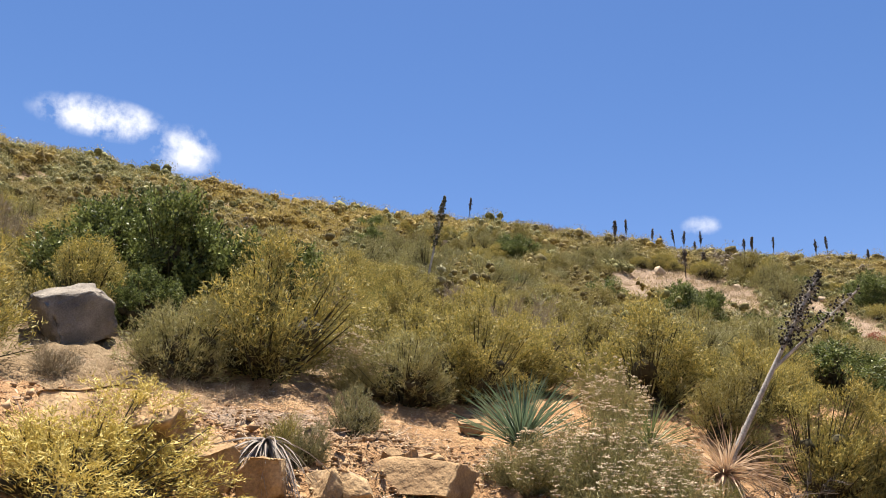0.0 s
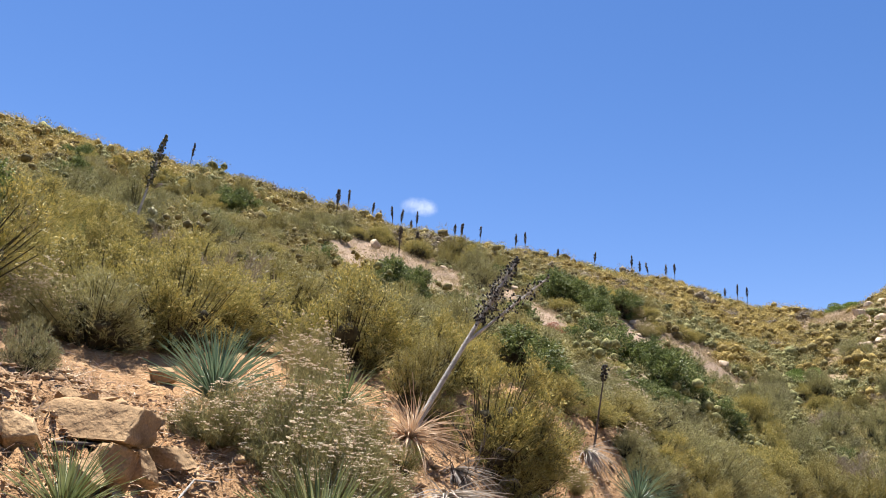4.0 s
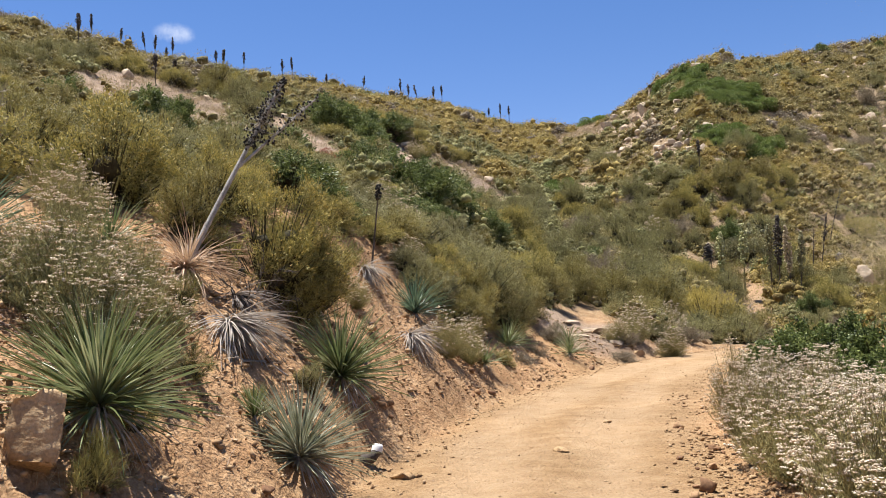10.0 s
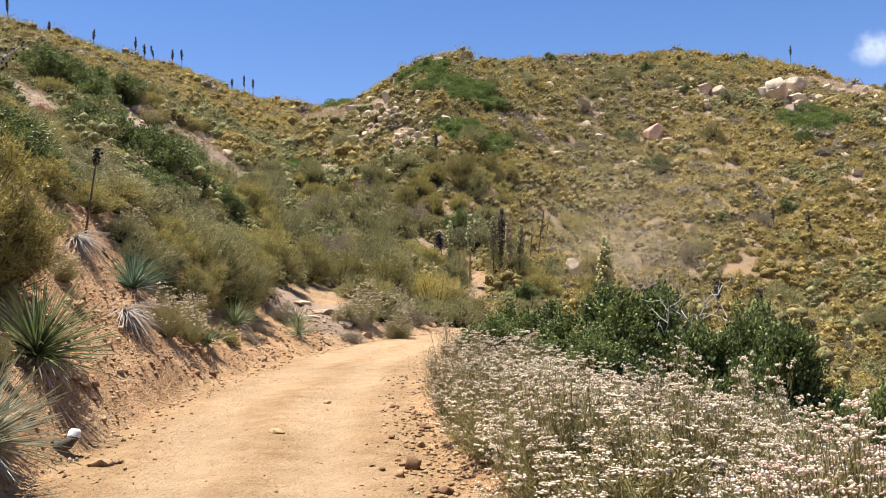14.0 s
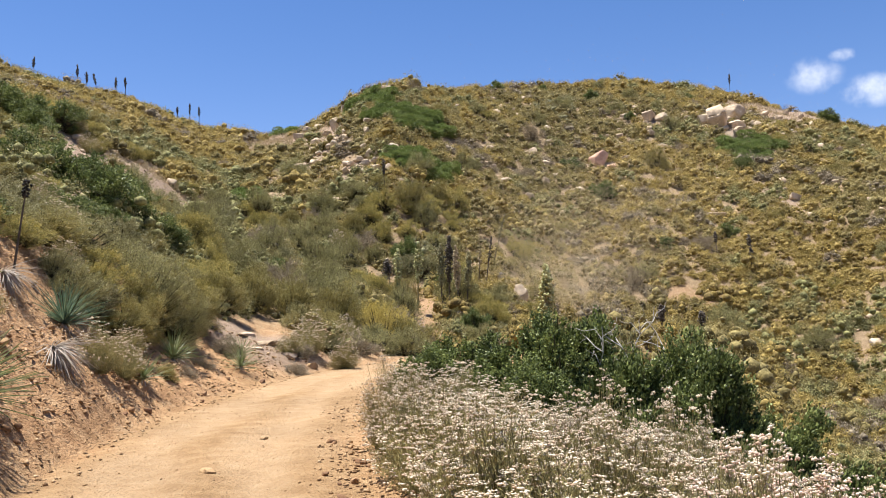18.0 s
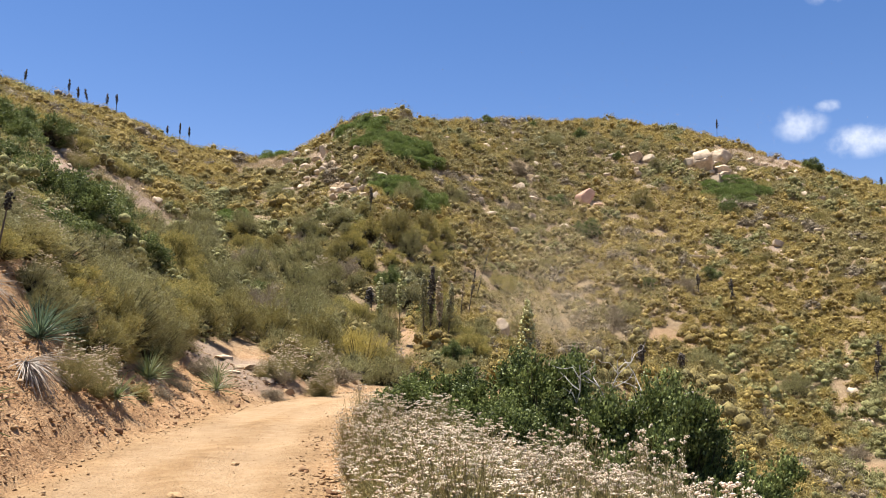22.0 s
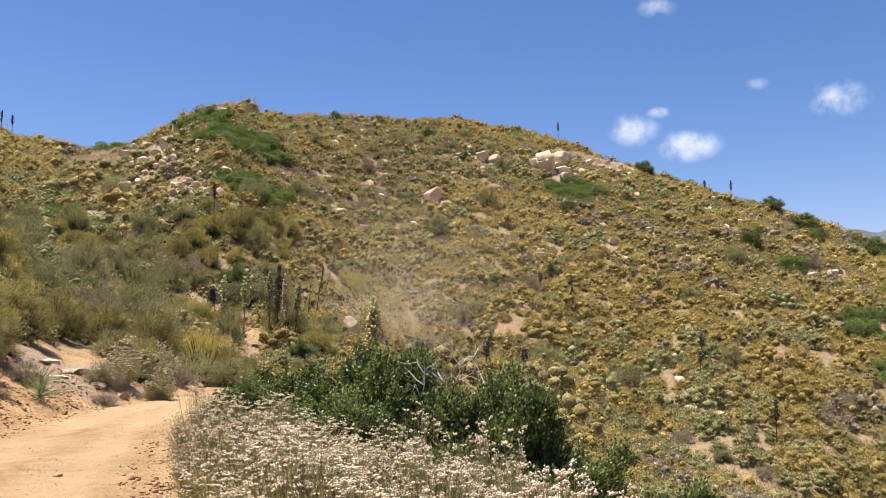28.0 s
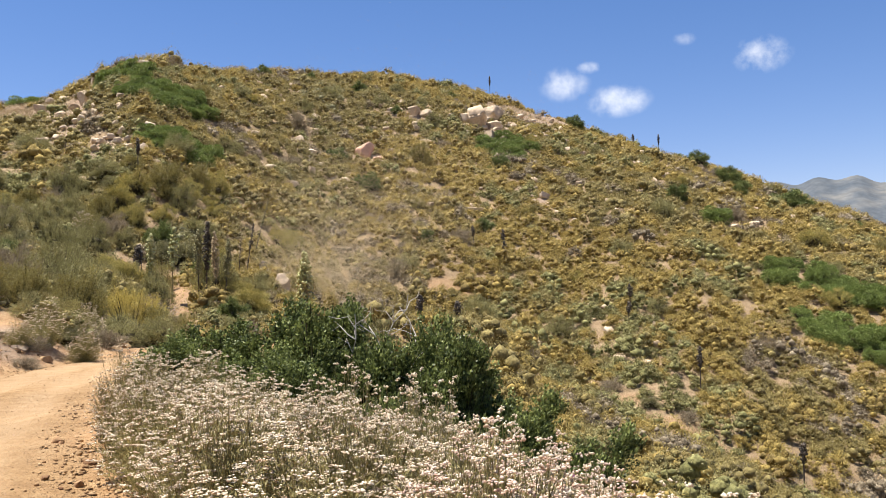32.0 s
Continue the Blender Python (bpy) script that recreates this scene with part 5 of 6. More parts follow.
rng_b = random.Random(9)
for yy in np.arange(1.15, 10.6, 0.56):
    for col, xx in enumerate(np.arange(1.42, 5.0, 0.6)):
        if yy > 6.6 and col > 2 or yy > 7.6 and col > 1:
            continue
        x = xx + rng_b.uniform(-0.14, 0.14) - 0.22 * smooth(yy, 5, 9)
        y = yy + rng_b.uniform(-0.15, 0.15)
        if col == 0 and yy < 2.6:
            continue
        which = 3 if yy < 2.6 and rng_b.random() < 0.45 else 4 if rng_b.random() < (0.5 if col > 1 else 0.15) else rng_b.choice((0, 1, 2, 1))
        if yy < 4.2:
            which = rng_b.choice((3, 1, 5, 5, 4))
        width = rng_b.uniform(0.8, 1.3) * (1.0 if col < 2 else 0.85)
        tall = min(rng_b.uniform(1.0, 1.2) * (1.12 if yy < 6 else 1.2), crest(float(x), float(y)) - height(float(x), float(y)) + rng_b.uniform(-0.16, 0.07))
        if tall > 0.35:
            buckwheat(float(x), float(y), width, which, int(yy * 100 + col), tall / (0.92 * width))
for k, az in enumerate(np.arange(27.0, 46.0, 2.6)):
    for q, r in enumerate((3.3, 4.0, 4.8, 5.6)):
        a = radians(az + rng_b.uniform(-1.0, 1.0))
        x, y = 0.4 + r * math.sin(a), 0.2 + r * math.cos(a)
        top = 1.58 + r * math.tan(radians(float(np.interp(az, (27, 32, 36, 41, 46), (-6.8, -8.8, -10.2, -11.8, -14.5)))))
        tall, width = top - height(x, y) + rng_b.uniform(-0.14, 0.04), rng_b.uniform(0.8, 1.1)
        if 0.35 < tall < 1.3 and not (q == 3 and az > 37):
            buckwheat(x, y, width, (3, 4, 1, 5)[(k + q) % 4] if az < 36 else (3, 3, 4, 1)[(k + q) % 4], 5000 + 10 * k + q, tall / (0.92 * width))
for k, (kind, x, y, w, stretch) in enumerate((("wisp", -3.12, 4.15, 0.4, 1.1), ("wisp", -3.7, 6.2, 0.35, 1.0), ("wisp", -3.5, 7.0, 0.26, 1.0), ("wisp", -4.4, 7.4, 0.35, 1.0), ("green", -3.75, 19.9, 1.6, 1.1), ("olive", -3.5, 18.6, 1.1, 1.0), ("sage", -4.2, 17.2, 1.2, 1.0), ("sage", -3.6, 17.9, 0.8, 0.9), ("sage", -4.6, 16.4, 1.1, 1.0),
        ("dry", -0.2, 24.9, 0.9, 0.6), ("olive", -3.0, 27.6, 1.6, 0.9), ("green", -0.4, 29.6, 1.6, 0.7), ("olive", 0.6, 30.6, 1.5, 0.7), ("golden", -3.4, 25.0, 1.4, 0.9),
        ("sage", 0.6, 26.6, 1.2, 0.7), ("dry", 1.6, 28.0, 1.3, 0.7), ("green", 2.2, 29.8, 1.8, 0.6), ("sage", -4.15, 6.35, 0.6, 0.8), ("green", -3.35, 7.9, 0.34, 1.1), ("sage", -3.75, 5.6, 0.6, 0.8), ("olive", -2.7, 16.9, 0.5, 0.8), ("dry", -2.45, 17.9, 0.5, 0.7))):
    shrub(kind, x, y, w, 1500 + k, stretch=stretch)
for k, (x, y, w, which) in enumerate(((-4.35, 5.6, 1.2, 6), (-4.8, 6.1, 1.2, 6), (-4.0, 5.35, 0.9, 6), (-4.05, 6.1, 1.0, 6), (-4.95, 5.3, 0.9, 6), (-4.5, 6.6, 1.0, 6), (-6.3, 8.4, 0.9, 4), (-8.9, 6.3, 0.95, 0), (-3.3, 14.4, 1.0, 4), (-3.1, 15.2, 0.8, 4), (-4.6, 16.9, 0.9, 0), (0.1, 26.9, 1.3, 4), (0.9, 27.6, 1.1, 1), (-4.1, 9.9, 0.5, 4), (0.0, 25.6, 1.3, 4),
                                      (-3.3, 16.6, 0.7, 1), (1.2, 28.9, 1.2, 0), (-4.2, 12.2, 0.6, 4), (1.5, 49.0, 1.7, 0), (-9.4, 45.6, 1.4, 1), (-10.6, 47.4, 1.3, 0), (-12.6, 50.2, 1.5, 1), (-13.8, 52.0, 1.5, 0), (-3.2, 40.0, 1.2, 1), (-5.6, 20.4, 1.1, 0), (-6.4, 24.6, 1.1, 0), (-7.2, 9.2, 0.9, 5), (-10.2, 14.0, 1.0, 4), (-6.6, 22.0, 1.1, 0), (-0.6, 24.7, 0.9, 1), (1.0, 25.0, 1.0, 0))):
    buckwheat(x, y, w, which, 700 + k, 0.72 if k < 6 else 1.0, "grey-green wild buckwheat bush dotted with white flowers")

# ---- shrubs by the road and on the near slope ----
NEAR = (
    ("golden", -9.6, 5.3, 2.4, 1.0), ("green", -9.5, 4.15, 1.5, 0.85), ("green", -8.5, 6.8, 1.5, 0.75), ("golden", -8.3, 7.9, 1.8, 0.9), ("wisp", -5.12, 2.95, 0.42, 1.15), ("sage", -5.02, 3.08, 0.28, 1.5), ("green", -10.6, 1.9, 1.2, 1.3), ("olive", -12.4, 2.5, 1.5, 1.0), ("golden", -12.6, 3.9, 1.8, 1.0), ("dry", -9.4, 2.7, 0.6, 0.8), ("dry", -8.6, 3.3, 0.5, 0.7), ("green", -10.2, 4.3, 0.9, 0.9), ("golden", -8.9, 9.3, 2.0, 0.85), ("yellow", -4.5, 1.4, 1.35, 0.6),
    ("golden", -4.5, 9.75, 1.6, 1.15), ("olive", -4.15, 10.0, 1.3, 1.2), ("golden", -5.7, 10.5, 1.5, 0.95), ("olive", -5.4, 9.4, 1.1, 1.0), ("green", -3.2, 20.6, 1.3, 1.3), ("green", -3.3, 21.8, 1.4, 1.2), ("green", 1.9, 31.0, 2.0, 0.5), ("dry", 2.7, 33.4, 2.0, 0.8), ("dry", 4.2, 31.5, 1.6, 0.9), ("green", 3.4, 30.2, 1.9, 0.7),
    ("golden", 8.1, 41.0, 1.9, 0.9), ("green", 4.0, 33.5, 1.4, 0.8), ("wisp", -3.42, 4.95, 0.4, 1.0), ("sage", -6.0, 4.2, 0.55, 1.1),
    ("green", 4.8, 13.0, 1.6, 1.5), ("sage", 4.2, 5.0, 1.0, 0.9), ("sage", 4.9, 5.8, 1.1, 0.9), ("sage", 3.9, 6.3, 1.0, 0.9), ("sage", 4.5, 3.9, 0.9, 0.8), ("sage", 2.9, 7.2, 0.8, 0.9), ("green", 3.4, 7.6, 0.9, 0.9),
    ("sage", 5.2, 4.4, 0.9, 0.8), ("green", 5.9, 6.2, 0.9, 0.9), ("dry", 2.1, 6.9, 0.7, 1.1), ("dry", 3.3, 5.6, 0.7, 1.0), ("sage", 5.6, 3.4, 0.9, 0.8), ("olive", -3.7, 17.2, 1.1, 0.9), ("golden", -4.4, 18.0, 1.4, 0.9), ("olive", -3.9, 19.2, 1.3, 1.0), ("dry", -2.4, 20.1, 0.7, 0.8), ("dry", -2.2, 22.8, 1.0, 0.7), ("olive", -3.0, 23.6, 1.4, 0.8), ("green", -4.3, 16.0, 1.1, 0.9), ("dry", -0.4, 23.2, 0.8, 0.6), ("dry", 8.5, 11.0, 1.2, 0.6), ("sage", 9.5, 13.0, 1.4, 0.6),
)
for k, (kind, x, y, width, stretch) in enumerate(NEAR):
    shrub(kind, x, y, width, 1200 + k, stretch=stretch, label="dense dark-green leafy shrub behind the roadside flowers" if kind == "dark" else "")
# the dark thicket beyond the roadside flowers: azimuth, distance, elevation of the top (degrees), width
for k, (az, r, el, width) in enumerate(((9.8, 10.4, -3.0, 1.5), (12.2, 10.6, -2.1, 1.8), (15.2, 10.4, -1.1, 1.9), (18.2, 10.0, -1.3, 1.9), (21.2, 9.8, -1.9, 1.8), (24.0, 9.4, -3.0, 1.6), (26.6, 9.0, -4.6, 1.4),
        (28.8, 8.8, -6.2, 1.4), (31.4, 8.4, -7.8, 1.4), (13.6, 9.4, -3.6, 1.4), (17.2, 9.2, -3.4, 1.4))):
    x, y = r * math.sin(radians(az)), r * math.cos(radians(az))
    shrub("thicket", x, y, width, 1900 + k, stretch=(1.58 + r * math.tan(radians(el)) - height(x, y)) / (0.74 * width), group="dark thicket")
TAKEN.append((-6.3, 4.3, 2.3))
for r in (15.5, 17.5, 19.5, 21.5, 23.5, 25.5):
    TAKEN.append((-r * 0.755, r * 0.656, 1.0))
TAKEN.append((-9.6, 3.1, 1.4))
TAKEN.append((-1.7, 25.0, 1.6))
TAKEN.append((-6.5, 7.0, 1.6))
TAKEN.append((-10.6, 3.3, 1.5))
TAKEN.append((-4.6, 8.0, 1.2))
TAKEN.append((-4.6, 12.6, 1.0))
TAKEN.append((-5.2, 3.0, 1.6))
TAKEN.append((-7.8, 3.6, 1.6))


def near_slope():
    rng = np.random.default_rng(14)
    x, y = scatter(rng, -86, 3, 9.0, 26.5, 1.2, lambda x, y: open_ground(x, y, 2.7))
    n1 = waves(x, y, 9, 51, 2) * 1.5 + rng.normal(size=x.shape) * 0.5
    n2 = rng.random(len(x))
    for k in range(len(x)):
        kind = "golden" if n1[k] > 0.1 else "olive" if n1[k] > -0.7 else "green"
        if n2[k] < 0.07:
            kind = "dry"
        elif n2[k] < 0.15:
            kind = "sage"
        elif n2[k] < 0.21:
            kind = "dark"
        elif n2[k] < 0.30:
            kind = "green"
        shrub(kind, float(x[k]), float(y[k]), rng.uniform(1.1, 2.2), int(k), stretch=rng.uniform(0.7, 1.05) * low_growth(x[k], y[k]))


near_slope()

# ---- rocks ----
def rock_mesh(name, mat, seed, size, cuts=6, level=4, rough=0.045):
    """An angular boulder: a ball cut by random planes and roughened."""
    bm = bmesh.new()
    bmesh.ops.create_icosphere(bm, subdivisions=level, radius=1.0)
    v = np.array([p.co for p in bm.verts])
    f = np.array([[p.index for p in t.verts] for t in bm.faces])
    bm.free()
    rng = np.random.default_rng(seed)
    # six rough sides of a block first, then its broken corners
    axes = np.linalg.qr(rng.normal(size=(3, 3)) * 0.35 + np.eye(3))[0]
    planes = [(s * unit(a + rng.normal(size=3) * 0.17), rng.uniform(0.4, 0.58)) for a in axes for s in (1, -1)]
    planes += [(unit(rng.normal(size=3)), rng.uniform(0.5, 0.7)) for _ in range(cuts)]
    for n, far in planes:
        d = v @ n - far
        v = v - np.maximum(d, 0)[:, None] * n
    bump = np.array([noise.fractal(Vector(p * 4.5 + seed), 0.6, 2.1, 6) for p in v])
    v = v * (1 + rough * bump)[:, None] * np.asarray(size) * 0.5 / 0.71
    return mesh_of(name, v, f, mat)


def rock(x, y, size, mat, seed, label, name="rock", turn=0.0, lean=(0, 0), sink=0.25, level=4, group="rocks", dz=0.0, rough=0.075):
    ob = new(name, rock_mesh(name, mat, seed, size, 13 if name == "outcrop" or mat is M_GREYROCK else 6, level, rough))
    ob.location = (x, y, height(x, y) + size[2] * (0.5 - sink) + dz)
    ob.rotation_euler = (lean[0], lean[1], turn)
    return tagged(ob, label, "rock", group)


TAN, GREY, PALE = "tan sandstone rock half buried in the bank", "large grey weathered boulder among the shrubs", "pale granite outcrop on the far hillside"
for k, (x, y, sx, sy, sz, mat, turn, label, sink) in enumerate((
    (-11.4, 3.4, 1.35, 1.15, 1.05, M_GREYROCK, 0.4, GREY, 0.15), (-5.0, 1.7, 1.2, 0.8, 0.5, M_ROCK, 1.0, "long tan sandstone slab behind the yellow bush", 0.36), (-4.86, 2.0, 0.5, 0.4, 0.3, M_ROCK, 0.6, TAN, 0.3),
    (-4.52, 2.5, 0.37, 0.34, 0.42, M_ROCK, 0.5, "tan sandstone block with dead leaves drooping over it", 0.15), (-4.66, 3.86, 0.78, 0.62, 0.36, M_ROCK, 0.9, "broad flat tan sandstone slab on the bank's edge", 0.25), (-4.5, 4.26, 0.42, 0.4, 0.2, M_ROCK, 0.5, "flat pale slab beside a larger one on the bank", 0.25),
    (-4.62, 3.0, 0.32, 0.22, 0.2, M_ROCK, 0.9, TAN, 0.25), (-4.5, 3.16, 0.3, 0.26, 0.27, M_ROCK, 1.9, TAN, 0.2), (-4.44, 2.9, 0.22, 0.2, 0.28, M_ROCK, 0.2, TAN, 0.2), (-4.84, 2.3, 0.42, 0.3, 0.24, M_ROCK, 0.2, TAN, 0.3), (-4.55, 2.12, 0.34, 0.28, 0.34, M_ROCK, 1.2, TAN, 0.25),
    (-5.14, 3.95, 0.19, 0.14, 0.14, M_ROCK, 0.7, TAN, 0.25), (-5.1, 4.1, 0.14, 0.12, 0.12, M_ROCK, 0.3, TAN, 0.25), (-4.2, 3.4, 0.3, 0.26, 0.28, M_ROCK, 2.2, TAN, 0.25), (-4.18, 3.6, 0.28, 0.22, 0.34, M_ROCK, 1.2, TAN, 0.2), (-4.22, 3.84, 0.2, 0.2, 0.3, M_ROCK, 0.4, TAN, 0.25),
    (-5.35, 4.45, 0.26, 0.2, 0.12, M_ROCK, 0.3, TAN, 0.3), (-5.12, 2.12, 0.3, 0.22, 0.2, M_ROCK, 0.8, "dark brown rock on the bank's crest", 0.25), (-7.05, 6.64, 0.3, 0.26, 0.26, M_ROCK, 0.4, TAN, 0.3), (-3.3, 3.92, 0.38, 0.34, 0.46, M_ROCK, 0.6, "upright tan sandstone block below the large yucca", 0.25),
    (-2.8, 4.5, 0.3, 0.26, 0.26, M_ROCK, 0.7, "broken tan rock lying at the road's edge", 0.15), (-2.8, 4.7, 0.16, 0.14, 0.14, M_ROCK, 0.2, "broken tan rock lying at the road's edge", 0.15), (-3.6, 3.5, 0.26, 0.22, 0.2, M_ROCK, 1.2, TAN, 0.3),
    (-2.37, 23.9, 1.1, 0.8, 0.2, M_PALEROCK, 0.3, "flat pale rock slab above the road's bend", 0.5), (-1.6, 24.4, 0.8, 0.5, 0.16, M_PALEROCK, 0.1, "flat pale rock slab above the road's bend", 0.5),
    (-1.2, 25.4, 0.9, 0.6, 0.24, M_PALEROCK, 0.2, "flat pale rock slab above the road's bend", 0.5), (-0.7, 24.5, 0.9, 0.5, 0.2, M_PALEROCK, -0.4, "flat pale rock slab above the road's bend", 0.5), (-0.9, 32.6, 0.75, 0.6, 0.5, M_PALEROCK, 0.5, "pale rock above the road's bend", 0.3),
    (-1.9, 26.3, 0.8, 0.5, 0.2, M_PALEROCK, 0.9, "flat pale rock slab above the road's bend", 0.5), (2.3, 29.1, 0.42, 0.36, 0.26, M_ROCK, 0.5, TAN, 0.3), (0.05, 24.4, 0.42, 0.3, 0.24, M_ROCK, 0.5, TAN, 0.3), (-1.0, 21.9, 0.24, 0.2, 0.16, M_ROCK, 0.5, TAN, 0.3),
    (11.5, 46.1, 1.3, 0.9, 1.7, M_PALEROCK, 0.5, PALE, 0.3), (11.0, 48.2, 0.8, 0.7, 1.4, M_GREYROCK, 0.5, PALE, 0.3),
)):
    rock(x, y, (sx, sy, sz), mat, 40 + k, label, turn=turn, sink=sink)
for k, (x, y, w, d, h, mat) in enumerate((
    (42.7, 82.2, 3.0, 2.6, 3.4, M_PALEROCK), (41.4, 82.6, 2.0, 1.6, 1.8, M_PALEROCK), (44.6, 80.6, 1.8, 1.4, 1.2, M_PALEROCK), (43.0, 79.6, 1.4, 1.2, 0.9, M_PALEROCK), (45.8, 84.5, 3.2, 2.4, 2.6, M_PALEROCK), (44.8, 82.0, 2.4, 1.8, 1.4, M_PALEROCK), (41.8, 77.5, 1.8, 1.4, 1.4, M_PALEROCK), (43.9, 78.2, 1.6, 1.2, 1.1, M_PALEROCK),
    (36.1, 84.6, 1.7, 1.4, 1.8, M_PALEROCK), (37.3, 83.7, 1.6, 1.3, 1.3, M_PALEROCK), (20.0, 74.0, 1.5, 1.2, 1.3, M_PALEROCK), (20.9, 72.5, 1.2, 1.0, 0.9, M_PALEROCK), (26.4, 73.9, 1.8, 1.4, 1.6, M_PINKROCK),
    (27.1, 72.3, 1.3, 1.1, 1.1, M_PINKROCK), (34.4, 77.2, 1.9, 1.0, 0.8, M_PALEROCK), (19.6, 68.1, 0.9, 0.8, 1.3, M_PALEROCK), (27.9, 63.1, 1.8, 1.2, 1.1, M_PALEROCK), (18.9, 60.3, 1.4, 0.9, 0.7, M_PALEROCK),
    (9.6, 56.2, 1.9, 0.9, 0.8, M_PALEROCK), (7.6, 81.0, 1.3, 1.2, 1.2, M_PALEROCK), (2.4, 79.8, 1.4, 1.1, 2.0, M_PALEROCK), (4.6, 61.1, 1.4, 1.1, 1.1, M_PALEROCK), (5.6, 60.6, 1.0, 0.8, 0.8, M_PALEROCK),
    (0.5, 78.4, 1.5, 1.1, 1.1, M_PALEROCK), (8.7, 52.4, 1.0, 0.7, 0.6, M_PALEROCK), (4.4, 66.5, 1.2, 0.9, 0.9, M_PALEROCK), (31.6, 61.8, 2.2, 1.2, 0.8, M_PALEROCK), (39.4, 63.1, 1.6, 1.0, 0.8, M_PALEROCK),
)):
    rock(x, y, (w, d, h), mat, 90 + k, PALE if mat is M_PALEROCK else "pinkish rock outcrop on the far hillside", "outcrop", turn=k * 1.3, sink=0.3, group="far outcrops", rough=0.06)
for k, (x, y, w, d, h) in enumerate(((58.7, 61.3, 2.4, 1.2, 1.1), (59.7, 53.7, 1.5, 1.0, 0.8), (28.5, 36.1, 0.8, 0.7, 0.6), (32.0, 45.7, 1.0, 0.7, 0.5), (-1.0, 84.0, 1.6, 1.2, 1.0), (3.4, 83.0, 1.3, 1.0, 1.4), (1.6, 75.0, 1.2, 0.9, 0.9))):
    rock(x, y, (w, d, h), M_PALEROCK, 130 + k, PALE, "outcrop", turn=k * 0.9, sink=0.3, group="far outcrops")


def strewn_rocks():
    """Stones too many to count on the far hill and round its crest."""
    rng = np.random.default_rng(33)
    shapes = [rock_mesh("stone", M_PALEROCK, 200 + k, (1, 0.75, 0.6), level=2, rough=0.1) for k in range(5)]
    arrays = []
    for me in shapes:
        v = np.zeros(len(me.vertices) * 3, np.float32)
        me.vertices.foreach_get("co", v)
        arrays.append((v.reshape(-1, 3), np.array([p.vertices[:] for p in me.polygons])))
        bpy.data.meshes.remove(me)
    for label, spots in (("scattered pale rocks among the far hill's brush", ((2, 80, 5, 8, 130), (1.2, 73, 3, 4, 70), (3.6, 62, 3, 4, 70), (36, 84, 4, 4, 60), (5, 64, 4, 5, 60), (28.0, 82.1, 16, 9, 150), (44.6, 81.5, 6, 6, 90), (50, 82, 6, 7, 150), (57, 70, 6, 6, 110), (55.5, 78.6, 12, 10, 120), (40.8, 63.2, 10, 8, 70), (20.0, 69.2, 9, 6, 70), (57, 56, 9, 8, 70), (28.1, 39.5, 7, 6, 50))),
                         ("scattered pale stones on the slope above the road", ((-25, 44, 5, 5, 40), (-10, 54, 6, 5, 50), (-40, 36, 4, 3, 30)))):
        pieces = []
        for cx, cy, sx, sy, n in spots:
            x, y = cx + rng.normal(size=n) * sx * 0.6, cy + rng.normal(size=n) * sy * 0.6
            z = land(x, y)[0]
            far = min(1.0, math.hypot(cx, cy) / 60)
            for q in range(n):
                v, f = arrays[rng.integers(5)]
                s, a = (0.22 + 1.0 * rng.random() ** 3) * (0.35 + 0.65 * far), rng.uniform(0, 6.28)
                turn = np.array([[math.cos(a), -math.sin(a), 0], [math.sin(a), math.cos(a), 0], [0, 0, 1]])
                pieces.append((v @ turn.T * s + np.array([x[q], y[q], z[q] + 0.24 * s]), f))
        tagged(new("strewn_stone", mesh_of("strewn_stone", *join(pieces), M_PALEROCK)), label, "stones", kind="stuff")


strewn_rocks()


# ---- stones on the road and clods on its banks ----
for k, (x, y, w, h, mat, label) in enumerate((
    (0.42, 7.15, 0.17, 0.12, M_CLOD, "dark red-brown clod at the road's edge"), (0.3, 6.85, 0.1, 0.07, M_CLOD, "dark red-brown clod at the road's edge"), (-0.92, 9.14, 0.2, 0.06, M_ROCK, "flat pale stone pressed into the road"),
    (-2.32, 7.72, 0.26, 0.09, M_ROCK, "flat tan stone at the road's edge"),
    (-0.5, 11.5, 0.12, 0.05, M_ROCK, "flat pale stone pressed into the road"),
    (0.55, 8.2, 0.11, 0.08, M_CLOD, "red-brown clod at the road's edge"), (0.62, 6.3, 0.1, 0.08, M_CLOD, "red-brown clod at the road's edge"), (0.7, 9.3, 0.1, 0.07, M_CLOD, "red-brown clod at the road's edge"),
    (0.9, 10.8, 0.1, 0.07, M_CLOD, "red-brown clod at the road's edge"),
)):
    rock(x, y, (w, w * 0.8, h * 1.3), mat, 300 + k, label, "stone", turn=k, sink=0.35, level=2, group="loose stones", rough=0.2)


clod_rng = random.Random(61)
for k in range(90):
    y = clod_rng.uniform(3.2, 21.0)
    edge_x = float(np.interp(y, ROAD_LINE[:, 1][:220], ROAD_LINE[:, 0][:220])) - ROAD_HALF
    x = edge_x - clod_rng.uniform(0.05, 2.4) ** 1.2
    s = clod_rng.uniform(0.07, 0.19) * (0.7 + 0.5 * clod_rng.random())
    rock(x, y, (s, s * 0.8, s * 0.7), clod_rng.choice((M_CLOD, M_CLOD, M_ROCK)), 400 + k % 9, "crumbling red-brown rock sticking out of the bank", "clod", turn=clod_rng.uniform(0, 6), sink=0.3, level=2, group="bank clods", rough=0.2)


